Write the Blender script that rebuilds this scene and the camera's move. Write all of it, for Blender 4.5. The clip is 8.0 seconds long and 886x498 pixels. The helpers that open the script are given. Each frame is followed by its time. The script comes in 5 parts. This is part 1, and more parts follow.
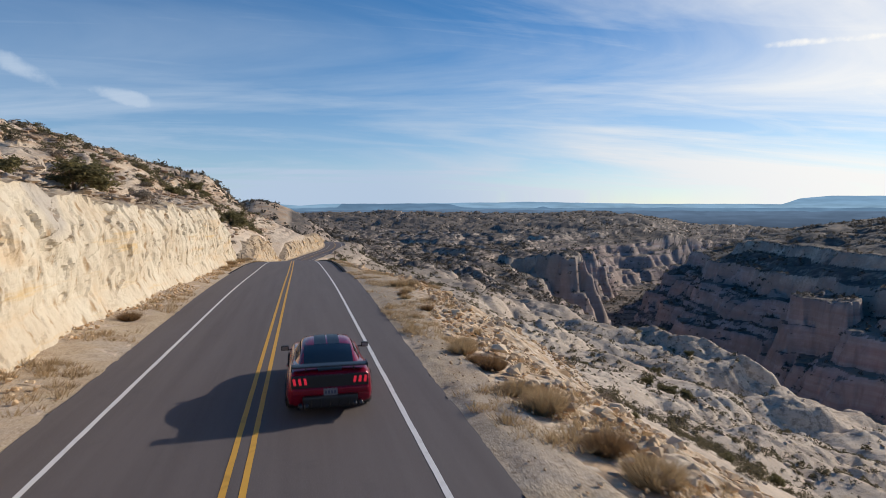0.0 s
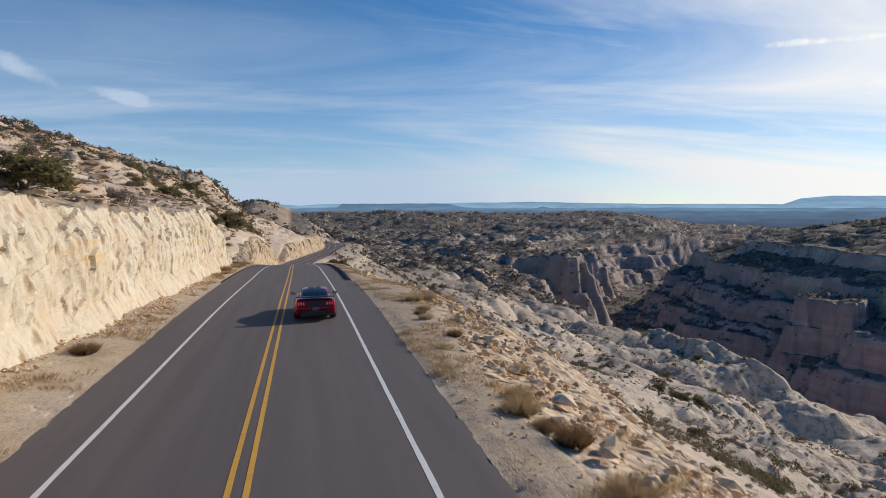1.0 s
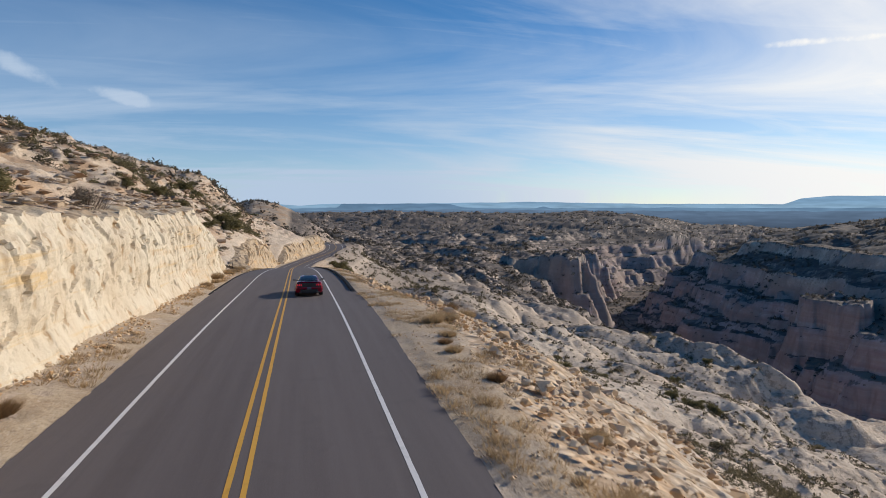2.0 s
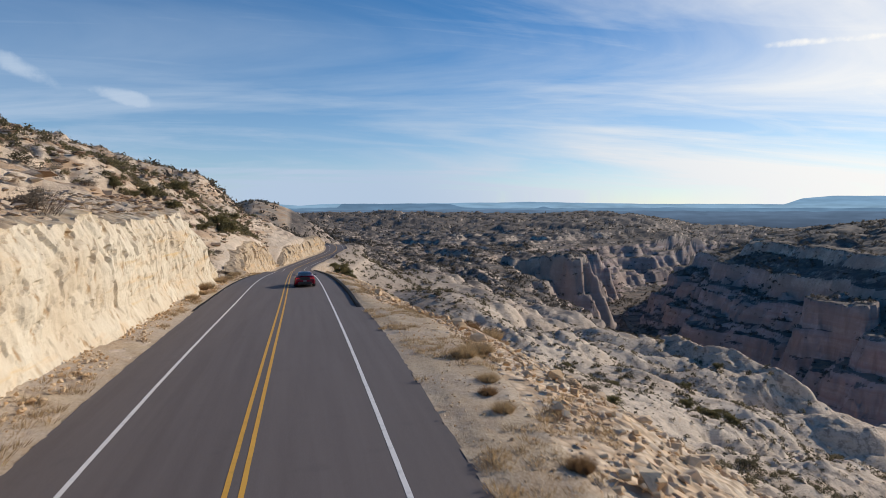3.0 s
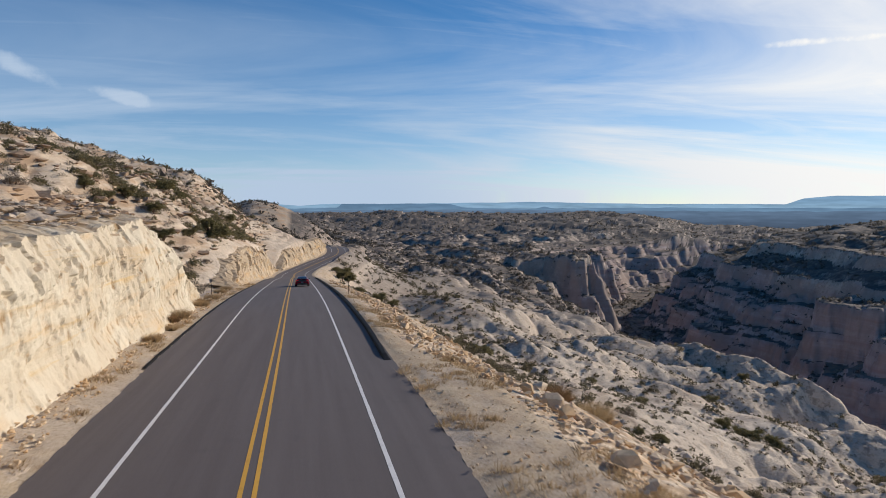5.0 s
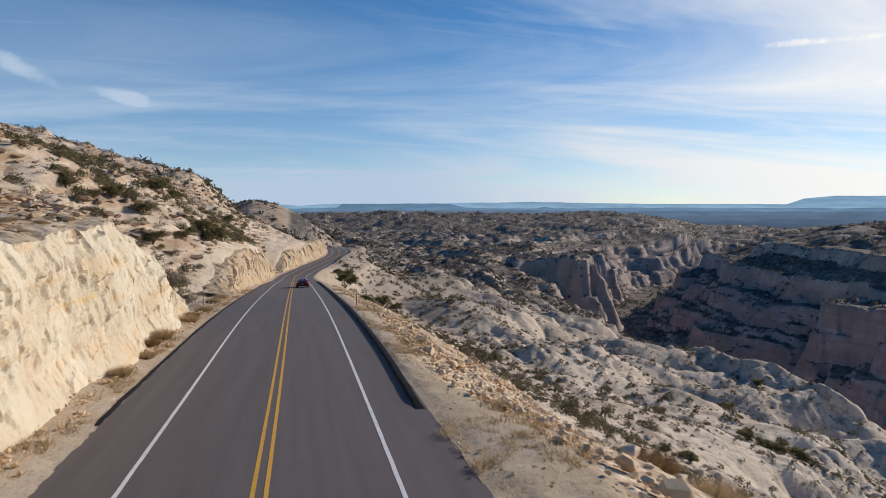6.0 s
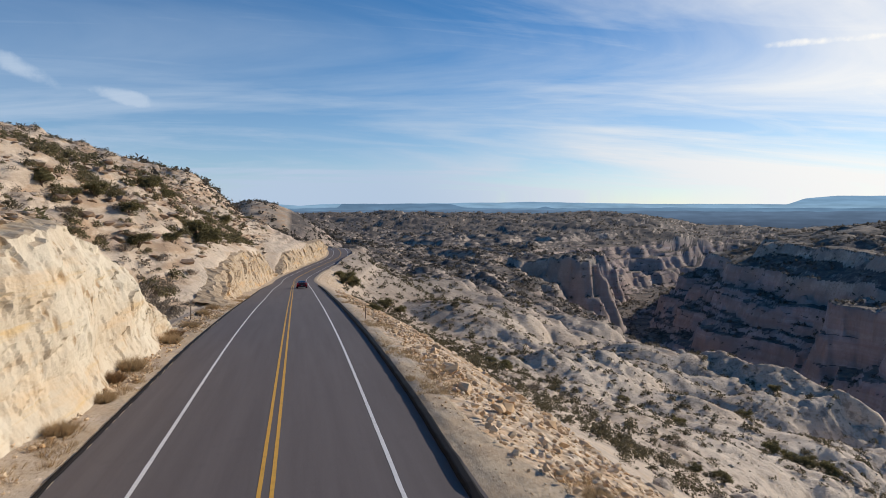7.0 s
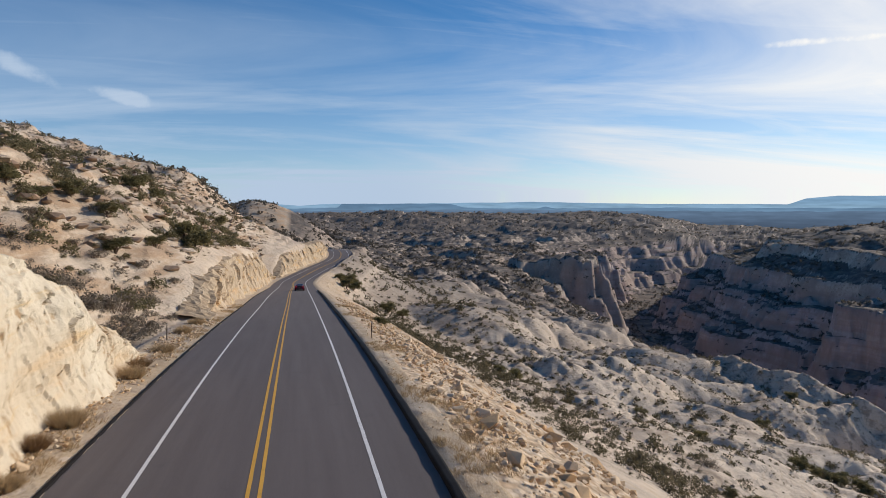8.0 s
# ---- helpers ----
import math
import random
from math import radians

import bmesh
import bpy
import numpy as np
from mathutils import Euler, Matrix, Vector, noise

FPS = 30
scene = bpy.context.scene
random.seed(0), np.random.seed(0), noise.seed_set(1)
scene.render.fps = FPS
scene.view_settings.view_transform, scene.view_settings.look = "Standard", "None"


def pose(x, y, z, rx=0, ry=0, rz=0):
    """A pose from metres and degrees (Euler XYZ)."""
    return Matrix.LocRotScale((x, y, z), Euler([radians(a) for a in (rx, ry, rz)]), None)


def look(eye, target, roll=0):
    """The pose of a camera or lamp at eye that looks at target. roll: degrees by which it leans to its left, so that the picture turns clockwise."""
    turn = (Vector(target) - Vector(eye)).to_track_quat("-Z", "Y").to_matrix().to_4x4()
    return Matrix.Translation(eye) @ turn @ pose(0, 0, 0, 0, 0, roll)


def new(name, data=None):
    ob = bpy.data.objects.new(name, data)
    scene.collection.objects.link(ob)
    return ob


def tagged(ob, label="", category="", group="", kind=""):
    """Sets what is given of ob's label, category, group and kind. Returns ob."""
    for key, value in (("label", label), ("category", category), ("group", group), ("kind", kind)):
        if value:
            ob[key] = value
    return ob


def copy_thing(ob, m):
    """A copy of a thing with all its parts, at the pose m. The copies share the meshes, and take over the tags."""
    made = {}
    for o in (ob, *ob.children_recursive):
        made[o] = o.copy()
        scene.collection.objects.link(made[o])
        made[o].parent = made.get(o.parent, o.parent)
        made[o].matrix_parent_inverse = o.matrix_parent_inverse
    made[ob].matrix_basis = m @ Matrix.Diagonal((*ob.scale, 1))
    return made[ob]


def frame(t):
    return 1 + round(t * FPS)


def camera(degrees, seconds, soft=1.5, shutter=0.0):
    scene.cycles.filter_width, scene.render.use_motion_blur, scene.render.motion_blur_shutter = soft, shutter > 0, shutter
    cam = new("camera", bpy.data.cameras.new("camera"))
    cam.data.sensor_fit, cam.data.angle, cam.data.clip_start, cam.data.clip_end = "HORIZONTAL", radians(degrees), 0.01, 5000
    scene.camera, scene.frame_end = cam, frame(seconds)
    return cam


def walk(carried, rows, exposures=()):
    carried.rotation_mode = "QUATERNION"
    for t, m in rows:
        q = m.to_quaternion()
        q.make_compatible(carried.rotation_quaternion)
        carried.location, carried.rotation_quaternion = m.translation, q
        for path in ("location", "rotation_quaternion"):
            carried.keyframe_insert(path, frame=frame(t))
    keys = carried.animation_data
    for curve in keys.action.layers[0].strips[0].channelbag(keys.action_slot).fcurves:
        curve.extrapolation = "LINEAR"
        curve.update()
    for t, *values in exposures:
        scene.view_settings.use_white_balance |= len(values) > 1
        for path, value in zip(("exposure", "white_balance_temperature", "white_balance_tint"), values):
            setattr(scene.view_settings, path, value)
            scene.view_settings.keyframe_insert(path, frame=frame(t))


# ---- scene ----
# one lens; the camera holds its heading and glides forward and up
cam = camera(73.78, 8.0, soft=0.85, shutter=0.35)
PATH = ((0.0, 1.107, 0.000, 4.212),
        (0.5, 1.102, 2.684, 4.285),
        (1.0, 1.137, 5.437, 4.364),
        (1.5, 1.202, 8.257, 4.452),
        (2.0, 1.282, 11.142, 4.551),
        (2.5, 1.362, 14.092, 4.660),
        (3.0, 1.430, 17.105, 4.774),
        (3.5, 1.472, 20.179, 4.889),
        (4.0, 1.481, 23.314, 4.996),
        (4.5, 1.453, 26.507, 5.089),
        (5.0, 1.392, 29.757, 5.161),
        (5.5, 1.307, 33.063, 5.208),
        (6.0, 1.217, 36.424, 5.230),
        (6.5, 1.149, 39.837, 5.232),
        (7.0, 1.140, 43.303, 5.228),
        (7.5, 1.235, 46.818, 5.244),
        (8.0, 1.490, 50.382, 5.317))
walk(cam, [(t, pose(x, y, z, 86.111, 0, -13.713)) for t, x, y, z in PATH], [(0, 0, 6380, 10), (8, 0, 6380, 10)])

# ---- daylight ----
SUN_AZ, SUN_EL = radians(72), radians(22.5)
SUN_DIR = Vector((math.sin(SUN_AZ) * math.cos(SUN_EL), math.cos(SUN_AZ) * math.cos(SUN_EL), math.sin(SUN_EL)))
scene.view_settings.exposure = 0.0


def build_world():
    world = bpy.data.worlds.new("sky")
    scene.world = world
    world.use_nodes = True
    nt = world.node_tree
    N, K = nt.nodes, nt.links
    N.clear()
    sky = N.new("ShaderNodeTexSky")
    sky.sky_type, sky.sun_disc = "NISHITA", False
    sky.sun_elevation, sky.sun_rotation = SUN_EL, SUN_AZ
    sky.altitude, sky.air_density, sky.dust_density, sky.ozone_density = 1800, 1.0, 0.25, 3.0
    # thin cirrus laid on a high flat layer
    co = N.new("ShaderNodeTexCoord")
    sep = N.new("ShaderNodeSeparateXYZ")
    K.new(co.outputs["Generated"], sep.inputs[0])
    up = N.new("ShaderNodeMath")
    up.operation = "MAXIMUM"
    up.inputs[1].default_value = 0.03
    K.new(sep.outputs["Z"], up.inputs[0])
    lift = N.new("ShaderNodeMath")
    lift.inputs[1].default_value = 0.08
    K.new(up.outputs[0], lift.inputs[0])
    flat = N.new("ShaderNodeCombineXYZ")
    for i, axis in enumerate("XY"):
        div = N.new("ShaderNodeMath")
        div.operation = "DIVIDE"
        K.new(sep.outputs[axis], div.inputs[0])
        K.new(lift.outputs[0], div.inputs[1])
        K.new(div.outputs[0], flat.inputs[i])
    masks = []
    for scale, stretch, turn, lo, hi, distort in ((0.40, 0.45, 66, 0.40, 0.72, 1.0), (1.3, 0.30, 40, 0.50, 0.95, 1.2)):
        mp = N.new("ShaderNodeMapping")
        mp.inputs["Rotation"].default_value = (0, 0, radians(turn))
        mp.inputs["Scale"].default_value = (scale * stretch, scale, 1)
        mp.inputs["Location"].default_value = (2.3, 0.7, turn)
        K.new(flat.outputs[0], mp.inputs[0])
        nz = N.new("ShaderNodeTexNoise")
        nz.inputs["Scale"].default_value, nz.inputs["Detail"].default_value = 1.0, 8
        nz.inputs["Roughness"].default_value, nz.inputs["Distortion"].default_value = 0.58, distort
        K.new(mp.outputs[0], nz.inputs["Vector"])
        rp = N.new("ShaderNodeMapRange")
        rp.inputs["From Min"].default_value, rp.inputs["From Max"].default_value = lo, hi
        K.new(nz.outputs["Fac"], rp.inputs["Value"])
        masks.append(rp)
    both = N.new("ShaderNodeMath")
    both.operation, both.use_clamp = "ADD", True
    K.new(masks[0].outputs[0], both.inputs[0])
    K.new(masks[1].outputs[0], both.inputs[1])
    # the veil is brightest round the sun
    dot = N.new("ShaderNodeVectorMath")
    dot.operation = "DOT_PRODUCT"
    K.new(co.outputs["Generated"], dot.inputs[0])
    dot.inputs[1].default_value = SUN_DIR
    near = N.new("ShaderNodeMapRange")
    near.interpolation_type = "SMOOTHSTEP"
    near.inputs["From Min"].default_value, near.inputs["From Max"].default_value = 0.40, 1.0
    K.new(dot.outputs["Value"], near.inputs["Value"])
    glow = N.new("ShaderNodeMix")
    glow.data_type = "RGBA"
    glow.inputs["A"].default_value = (5.5, 6.8, 8.5, 1)
    glow.inputs["B"].default_value = (12.0, 11.6, 10.9, 1)
    K.new(near.outputs[0], glow.inputs["Factor"])
    # low down the veil closes to a pale band
    low = N.new("ShaderNodeMapRange")
    low.inputs["From Min"].default_value, low.inputs["From Max"].default_value = 0.30, 0.05
    low.inputs["To Min"].default_value, low.inputs["To Max"].default_value = 0.0, 0.85
    K.new(sep.outputs["Z"], low.inputs["Value"])
    veil = N.new("ShaderNodeMath")
    veil.operation = "MULTIPLY_ADD"
    veil.inputs[1].default_value, veil.use_clamp = 0.5, True
    K.new(both.outputs[0], veil.inputs[0])
    lowsun = N.new("ShaderNodeMath")
    lowsun.operation = "MAXIMUM"
    nearh = N.new("ShaderNodeMath")
    nearh.operation = "MULTIPLY"
    nearh.inputs[1].default_value = 0.55
    core = N.new("ShaderNodeMapRange")
    core.interpolation_type = "SMOOTHSTEP"
    core.inputs["From Min"].default_value, core.inputs["From Max"].default_value = 0.78, 1.0
    K.new(dot.outputs["Value"], core.inputs["Value"])
    K.new(core.outputs[0], nearh.inputs[0])
    uneven = N.new("ShaderNodeMapRange")
    uneven.inputs["To Min"].default_value = 0.55
    K.new(masks[0].outputs[0], uneven.inputs["Value"])
    band = N.new("ShaderNodeMath")
    band.operation = "MULTIPLY"
    K.new(low.outputs[0], band.inputs[0])
    K.new(uneven.outputs[0], band.inputs[1])
    K.new(band.outputs[0], lowsun.inputs[0])
    K.new(nearh.outputs[0], lowsun.inputs[1])
    K.new(lowsun.outputs[0], veil.inputs[2])
    # the cirrus is thinned overhead and away from the sun, unseen, for deeper shade
    high = N.new("ShaderNodeMapRange")
    high.inputs["From Min"].default_value, high.inputs["From Max"].default_value = 0.36, 0.62
    high.inputs["To Min"].default_value, high.inputs["To Max"].default_value = 1.0, 0.12
    K.new(sep.outputs["Z"], high.inputs["Value"])
    away = N.new("ShaderNodeMapRange")
    away.inputs["From Min"].default_value, away.inputs["From Max"].default_value = -0.45, -0.12
    away.inputs["To Min"].default_value, away.inputs["To Max"].default_value = 0.25, 1.0
    K.new(dot.outputs["Value"], away.inputs["Value"])
    thin = N.new("ShaderNodeMath")
    thin.operation = "MULTIPLY"
    K.new(high.outputs[0], thin.inputs[0])
    K.new(away.outputs[0], thin.inputs[1])
    spread = N.new("ShaderNodeMath")
    spread.operation = "MULTIPLY"
    K.new(veil.outputs[0], spread.inputs[0])
    K.new(thin.outputs[0], spread.inputs[1])
    cover = spread.outputs[0]
    # three feathery wisps
    fray = N.new("ShaderNodeTexNoise")
    fray.inputs["Scale"].default_value, fray.inputs["Detail"].default_value, fray.inputs["Roughness"].default_value = 14.0, 7, 0.62
    K.new(co.outputs["Generated"], fray.inputs["Vector"])
    for az, el, long, high_by, tilt in ((-20.6, 10.5, 4.4, 0.9, 24), (-14.6, 9.4, 3.6, 0.75, 10), (47.0, 13.2, 9.0, 0.45, 3)):
        a, e, q = radians(az), radians(el), radians(tilt)
        mid = Vector((math.sin(a) * math.cos(e), math.cos(a) * math.cos(e), math.sin(e)))
        right = Vector((math.cos(a), -math.sin(a), 0))
        top = right.cross(mid)
        total = None
        for axis, size in ((right * math.cos(q) - top * math.sin(q), long), (right * math.sin(q) + top * math.cos(q), high_by)):
            pr = N.new("ShaderNodeVectorMath")
            pr.operation = "DOT_PRODUCT"
            K.new(co.outputs["Generated"], pr.inputs[0])
            pr.inputs[1].default_value = axis
            off = N.new("ShaderNodeMath")
            off.operation, off.inputs[1].default_value = "SUBTRACT", axis.dot(mid)
            K.new(pr.outputs["Value"], off.inputs[0])
            sq = N.new("ShaderNodeMath")
            sq.operation, sq.inputs[1].default_value = "DIVIDE", radians(size)
            K.new(off.outputs[0], sq.inputs[0])
            pw = N.new("ShaderNodeMath")
            pw.operation = "MULTIPLY"
            K.new(sq.outputs[0], pw.inputs[0])
            K.new(sq.outputs[0], pw.inputs[1])
            if total is None:
                total = pw
            else:
                add = N.new("ShaderNodeMath")
                K.new(total.outputs[0], add.inputs[0])
                K.new(pw.outputs[0], add.inputs[1])
                total = add
        fade = N.new("ShaderNodeMath")
        fade.operation, fade.inputs[1].default_value = "MULTIPLY_ADD", 3.2
        fade.inputs[2].default_value = -1.05
        K.new(fray.outputs["Fac"], fade.inputs[0])
        less = N.new("ShaderNodeMath")
        less.operation = "SUBTRACT"
        K.new(fade.outputs[0], less.inputs[0])
        K.new(total.outputs[0], less.inputs[1])
        soft_edge = N.new("ShaderNodeMapRange")
        soft_edge.interpolation_type = "SMOOTHSTEP"
        soft_edge.inputs["From Max"].default_value, soft_edge.inputs["To Max"].default_value = 0.9, 0.42
        K.new(less.outputs[0], soft_edge.inputs["Value"])
        join = N.new("ShaderNodeMath")
        join.operation, join.use_clamp = "ADD", True
        K.new(cover, join.inputs[0])
        K.new(soft_edge.outputs[0], join.inputs[1])
        cover = join.outputs[0]
    mix = N.new("ShaderNodeMix")
    mix.data_type = "RGBA"
    K.new(cover, mix.inputs["Factor"])
    hsv = N.new("ShaderNodeHueSaturation")
    hsv.inputs["Saturation"].default_value, hsv.inputs["Value"].default_value = 1.36, 1.22
    K.new(sky.outputs[0], hsv.inputs["Color"])
    K.new(hsv.outputs[0], mix.inputs["A"])
    K.new(glow.outputs["Result"], mix.inputs["B"])
    bg = N.new("ShaderNodeBackground")
    bg.inputs["Strength"].default_value = 0.085
    K.new(mix.outputs["Result"], bg.inputs["Color"])
    out = N.new("ShaderNodeOutputWorld")
    K.new(bg.outputs[0], out.inputs[0])


build_world()
sun = new("sun", bpy.data.lights.new("sun", "SUN"))
sun.data.energy, sun.data.angle, sun.data.color = 4.0, radians(0.6), (1.0, 0.885, 0.745)
sun.matrix_world = look(SUN_DIR * 300, (0, 0, 0))

# ---- shapes of the land ----
RNG = np.random.default_rng(7)


def grad_noise(x, y, seed=0):
    """Smooth 2D gradient noise, about -1 to 1."""
    x0, y0 = np.floor(x), np.floor(y)
    fx, fy = x - x0, y - y0
    ix, iy = x0.astype(np.int64), y0.astype(np.int64)

    def corner(dx, dy):
        h = (ix + dx) * 374761393 + (iy + dy) * 668265263 + seed * 974634777
        h = (h ^ (h >> 13)) * 1274126177
        h = (h ^ (h >> 16)) & 0xFFFF
        a = h * (2 * math.pi / 65536)
        return np.cos(a) * (fx - dx) + np.sin(a) * (fy - dy)

    u, v = fx ** 3 * (fx * (fx * 6 - 15) + 10), fy ** 3 * (fy * (fy * 6 - 15) + 10)
    a = corner(0, 0) * (1 - u) + corner(1, 0) * u
    b = corner(0, 1) * (1 - u) + corner(1, 1) * u
    return (a * (1 - v) + b * v) * 1.5


def fbm(x, y, size, octaves=4, seed=0, gain=0.5):
    total, amp = 0, 1
    for i in range(octaves):
        f = 2 ** i / size
        total = total + amp * grad_noise(x * f + 17.3 * i, y * f - 9.1 * i, seed + i)
        amp *= gain
    return total


def billow(x, y, size, octaves=3, seed=0, gain=0.45):
    """Rounded humps with sharp creases between."""
    total, amp = 0, 1
    for i in range(octaves):
        f = 2.1 ** i / size
        total = total + amp * (np.abs(grad_noise(x * f + 31.7 * i, y * f + 5.3 * i, seed + i)) * 2 - 0.6)
        amp *= gain
    return total


def cells(x, y, seed):
    """The nine jittered cells round each place: offsets to their middles and three random numbers each."""
    x0, y0 = np.floor(x).astype(np.int64), np.floor(y).astype(np.int64)
    for dx in (-1, 0, 1):
        for dy in (-1, 0, 1):
            h = (x0 + dx) * 374761393 + (y0 + dy) * 668265263 + seed * 974634777
            h = (h ^ (h >> 13)) * 1274126177
            h = h ^ (h >> 16)
            a, b, c = (h & 255) / 255, ((h >> 8) & 255) / 255, ((h >> 16) & 255) / 255
            yield x - x0 - dx - 0.1 - 0.8 * a, y - y0 - dy - 0.1 - 0.8 * b, a, b, c


def domes(x, y, size, seed=0):
    """Rounded knobs of rock that meet in sharp creases, about 0 to 1."""
    best = -9.0
    for u, v, a, b, c in cells(x / size, y / size, seed):
        best = np.maximum(best, 0.35 * c + 0.65 * np.sqrt(np.clip(1 - 2.4 * (u * u + v * v), 0, 1)))
    return best


def facets(x, y, size, seed=0, tilt=0.9):
    """Broken blocks with tilted flat faces, about 0 to 1."""
    best = -9.0
    for u, v, a, b, c in cells(x / size, y / size, seed):
        best = np.maximum(best, 0.3 + 0.4 * c + tilt * ((b * 7 % 1 - 0.5) * u + (a * 7 % 1 - 0.5) * v) - 0.45 * (np.abs(u) + np.abs(v)))
    return best


def step(a, b, v):
    t = np.clip((v - a) / (b - a), 0, 1)
    return t * t * (3 - 2 * t)


def spline(xs, ys):
    """A table of a smooth curve through knots, one metre apart."""
    xs, ys = np.array(xs, float), np.array(ys, float)
    m = np.gradient(ys, xs)
    q = np.arange(xs[0], xs[-1] + 0.5, 1.0)
    i = np.clip(np.searchsorted(xs, q, "right") - 1, 0, len(xs) - 2)
    h = xs[i + 1] - xs[i]
    s = (q - xs[i]) / h
    v = ((1 + 2 * s) * (1 - s) ** 2 * ys[i] + s * (1 - s) ** 2 * h * m[i] + s * s * (3 - 2 * s) * ys[i + 1] + s * s * (s - 1) * h * m[i + 1])
    return q, v


ROAD_X = spline([-80, -40, 0, 60, 120, 190, 230, 265, 305, 340, 368, 405, 460], [0, 0, 0, 0.23, 0, -0.2, 0.5, 7.0, 18.0, 20.6, 19.5, 12.5, -8.0])
ROAD_Z = spline([-80, -40, 0, 20, 40, 60, 80, 100, 125, 150, 180, 210, 235, 265, 305, 345, 400, 460],
                [3.4, 1.8, 0, -0.5, -1.0, -1.86, -2.85, -4.35, -6.6, -8.85, -11.9, -14.7, -16.1, -16.5, -15.8, -15.3, -18, -21])


def road_x(y):
    return np.interp(y, *ROAD_X)


def road_z(y):
    return np.interp(y, *ROAD_Z)


def road_lean(y):
    """Sine and cosine of the road's heading."""
    a = np.arctan((road_x(y + 2) - road_x(y - 2)) / 4)
    return np.sin(a), np.cos(a)


HALF = 3.3                     # from the middle to each white line


def left_edge(y):
    return -HALF - np.interp(y, [0, 12, 60, 500], [1.0, 1.15, 2.2, 2.2])


def right_edge(y):
    return HALF + np.interp(y, [0, 10, 30, 48, 60, 500], [1.15, 1.2, 1.6, 2.0, 2.0, 2.0])


def layby(y):
    """By how much the level gravel beside the road widens."""
    return 1.9 * step(24, 34, y) * (1 - step(50, 61, y))


def cut_top(y):
    """How high the blasted rock face stands over the road on its hill side."""
    first = np.interp(y, [-60, -20, 0, 18, 40, 60, 71, 75, 82, 88], [5.0, 5.4, 5.6, 5.6, 5.35, 5.9, 6.9, 6.0, 2.5, 0.2])
    second = np.interp(y, [108, 118, 140, 180, 215, 235], [0.2, 3.5, 6.0, 8.0, 8.5, 1.0])
    third = np.interp(y, [240, 252, 280, 320, 345], [0.3, 6.0, 7.5, 6.5, 0.5])
    return np.where(y < 95, first, np.where(y < 237, second, third))


AXIS = ((500, -150), (470, 60), (400, 250), (378, 400), (420, 640), (492, 860), (650, 1060), (900, 1190), (1250, 1280), (1800, 1400), (2700, 1500))


def canyon(x, y):
    """Distance from the canyon's axis, negative on its far side."""
    best, side = np.full(np.shape(x), 1e9), np.ones(np.shape(x))
    for (ax, ay), (bx, by) in zip(AXIS, AXIS[1:]):
        dx, dy = bx - ax, by - ay
        t = np.clip(((x - ax) * dx + (y - ay) * dy) / (dx * dx + dy * dy), 0, 1)
        d = np.hypot(x - ax - t * dx, y - ay - t * dy)
        s = np.sign(dx * (y - ay) - dy * (x - ax))
        side = np.where(d < best, s, side)
        best = np.minimum(best, d)
    return best * side


def butte(h, x, y, cx, cy, r, top, wall=14.0, seed=0):
    """A rounded tower of rock that stands out of the ground."""
    d = np.hypot(x - cx, y - cy) + 0.30 * r * fbm(x, y, r * 0.8, 3, 90 + seed) - 7 * (domes(x, y, 24, 190 + seed) - 0.6)
    crown = top - 0.22 * np.maximum(d, 0) ** 2 / r + 9 * (domes(x, y, 26, 195 + seed) - 0.6) + 3 * (domes(x, y, 9, 197) - 0.6)
    d2 = d + 10 * (facets(x, y, 17, 290 + seed, 1.3) - 0.4)
    d3 = d + 12 * (facets(x, y, 24, 291 + seed, 1.3) - 0.4)
    side = crown - 22 * step(r * 0.70, r * 0.70 + 0.5 * wall, d2) - 22 * step(r * 0.86, r * 0.86 + 0.6 * wall, d3) - 45 * step(r, r + 3 * wall, d)
    return np.maximum(h, side)


def ridge(h, x, y, a, b, za, zb, half, fall):
    (ax, ay), (bx, by) = a, b
    dx, dy = bx - ax, by - ay
    t = np.clip(((x - ax) * dx + (y - ay) * dy) / (dx * dx + dy * dy), 0, 1)
    d = np.hypot(x - ax - t * dx, y - ay - t * dy)
    return np.maximum(h, za + (zb - za) * t - fall * (d / half) ** 2)


def knobs(x, y, warp):
    """Relief of the bare rock below the road: long rounded knobs, the larger ones further down."""
    broken = step(-0.25, 0.4, fbm(x, y, 38, 2, 39))
    s = 9.0 * step(30, 110, x) * (domes((x + 0.35 * y + warp) * 0.5, y - 0.2 * x - warp, 19, 33) - 0.42)
    s = s + (0.35 + 2.6 * broken * step(40, 110, x)) * (domes((x + 0.3 * y) * 0.6, y + 0.4 * warp, 7.5, 35) - 0.6)
    return s + (0.12 + 0.75 * broken * step(30, 90, x)) * (facets(x * 0.7 + 0.3 * warp, y, 2.9, 37, 1.2) - 0.4)


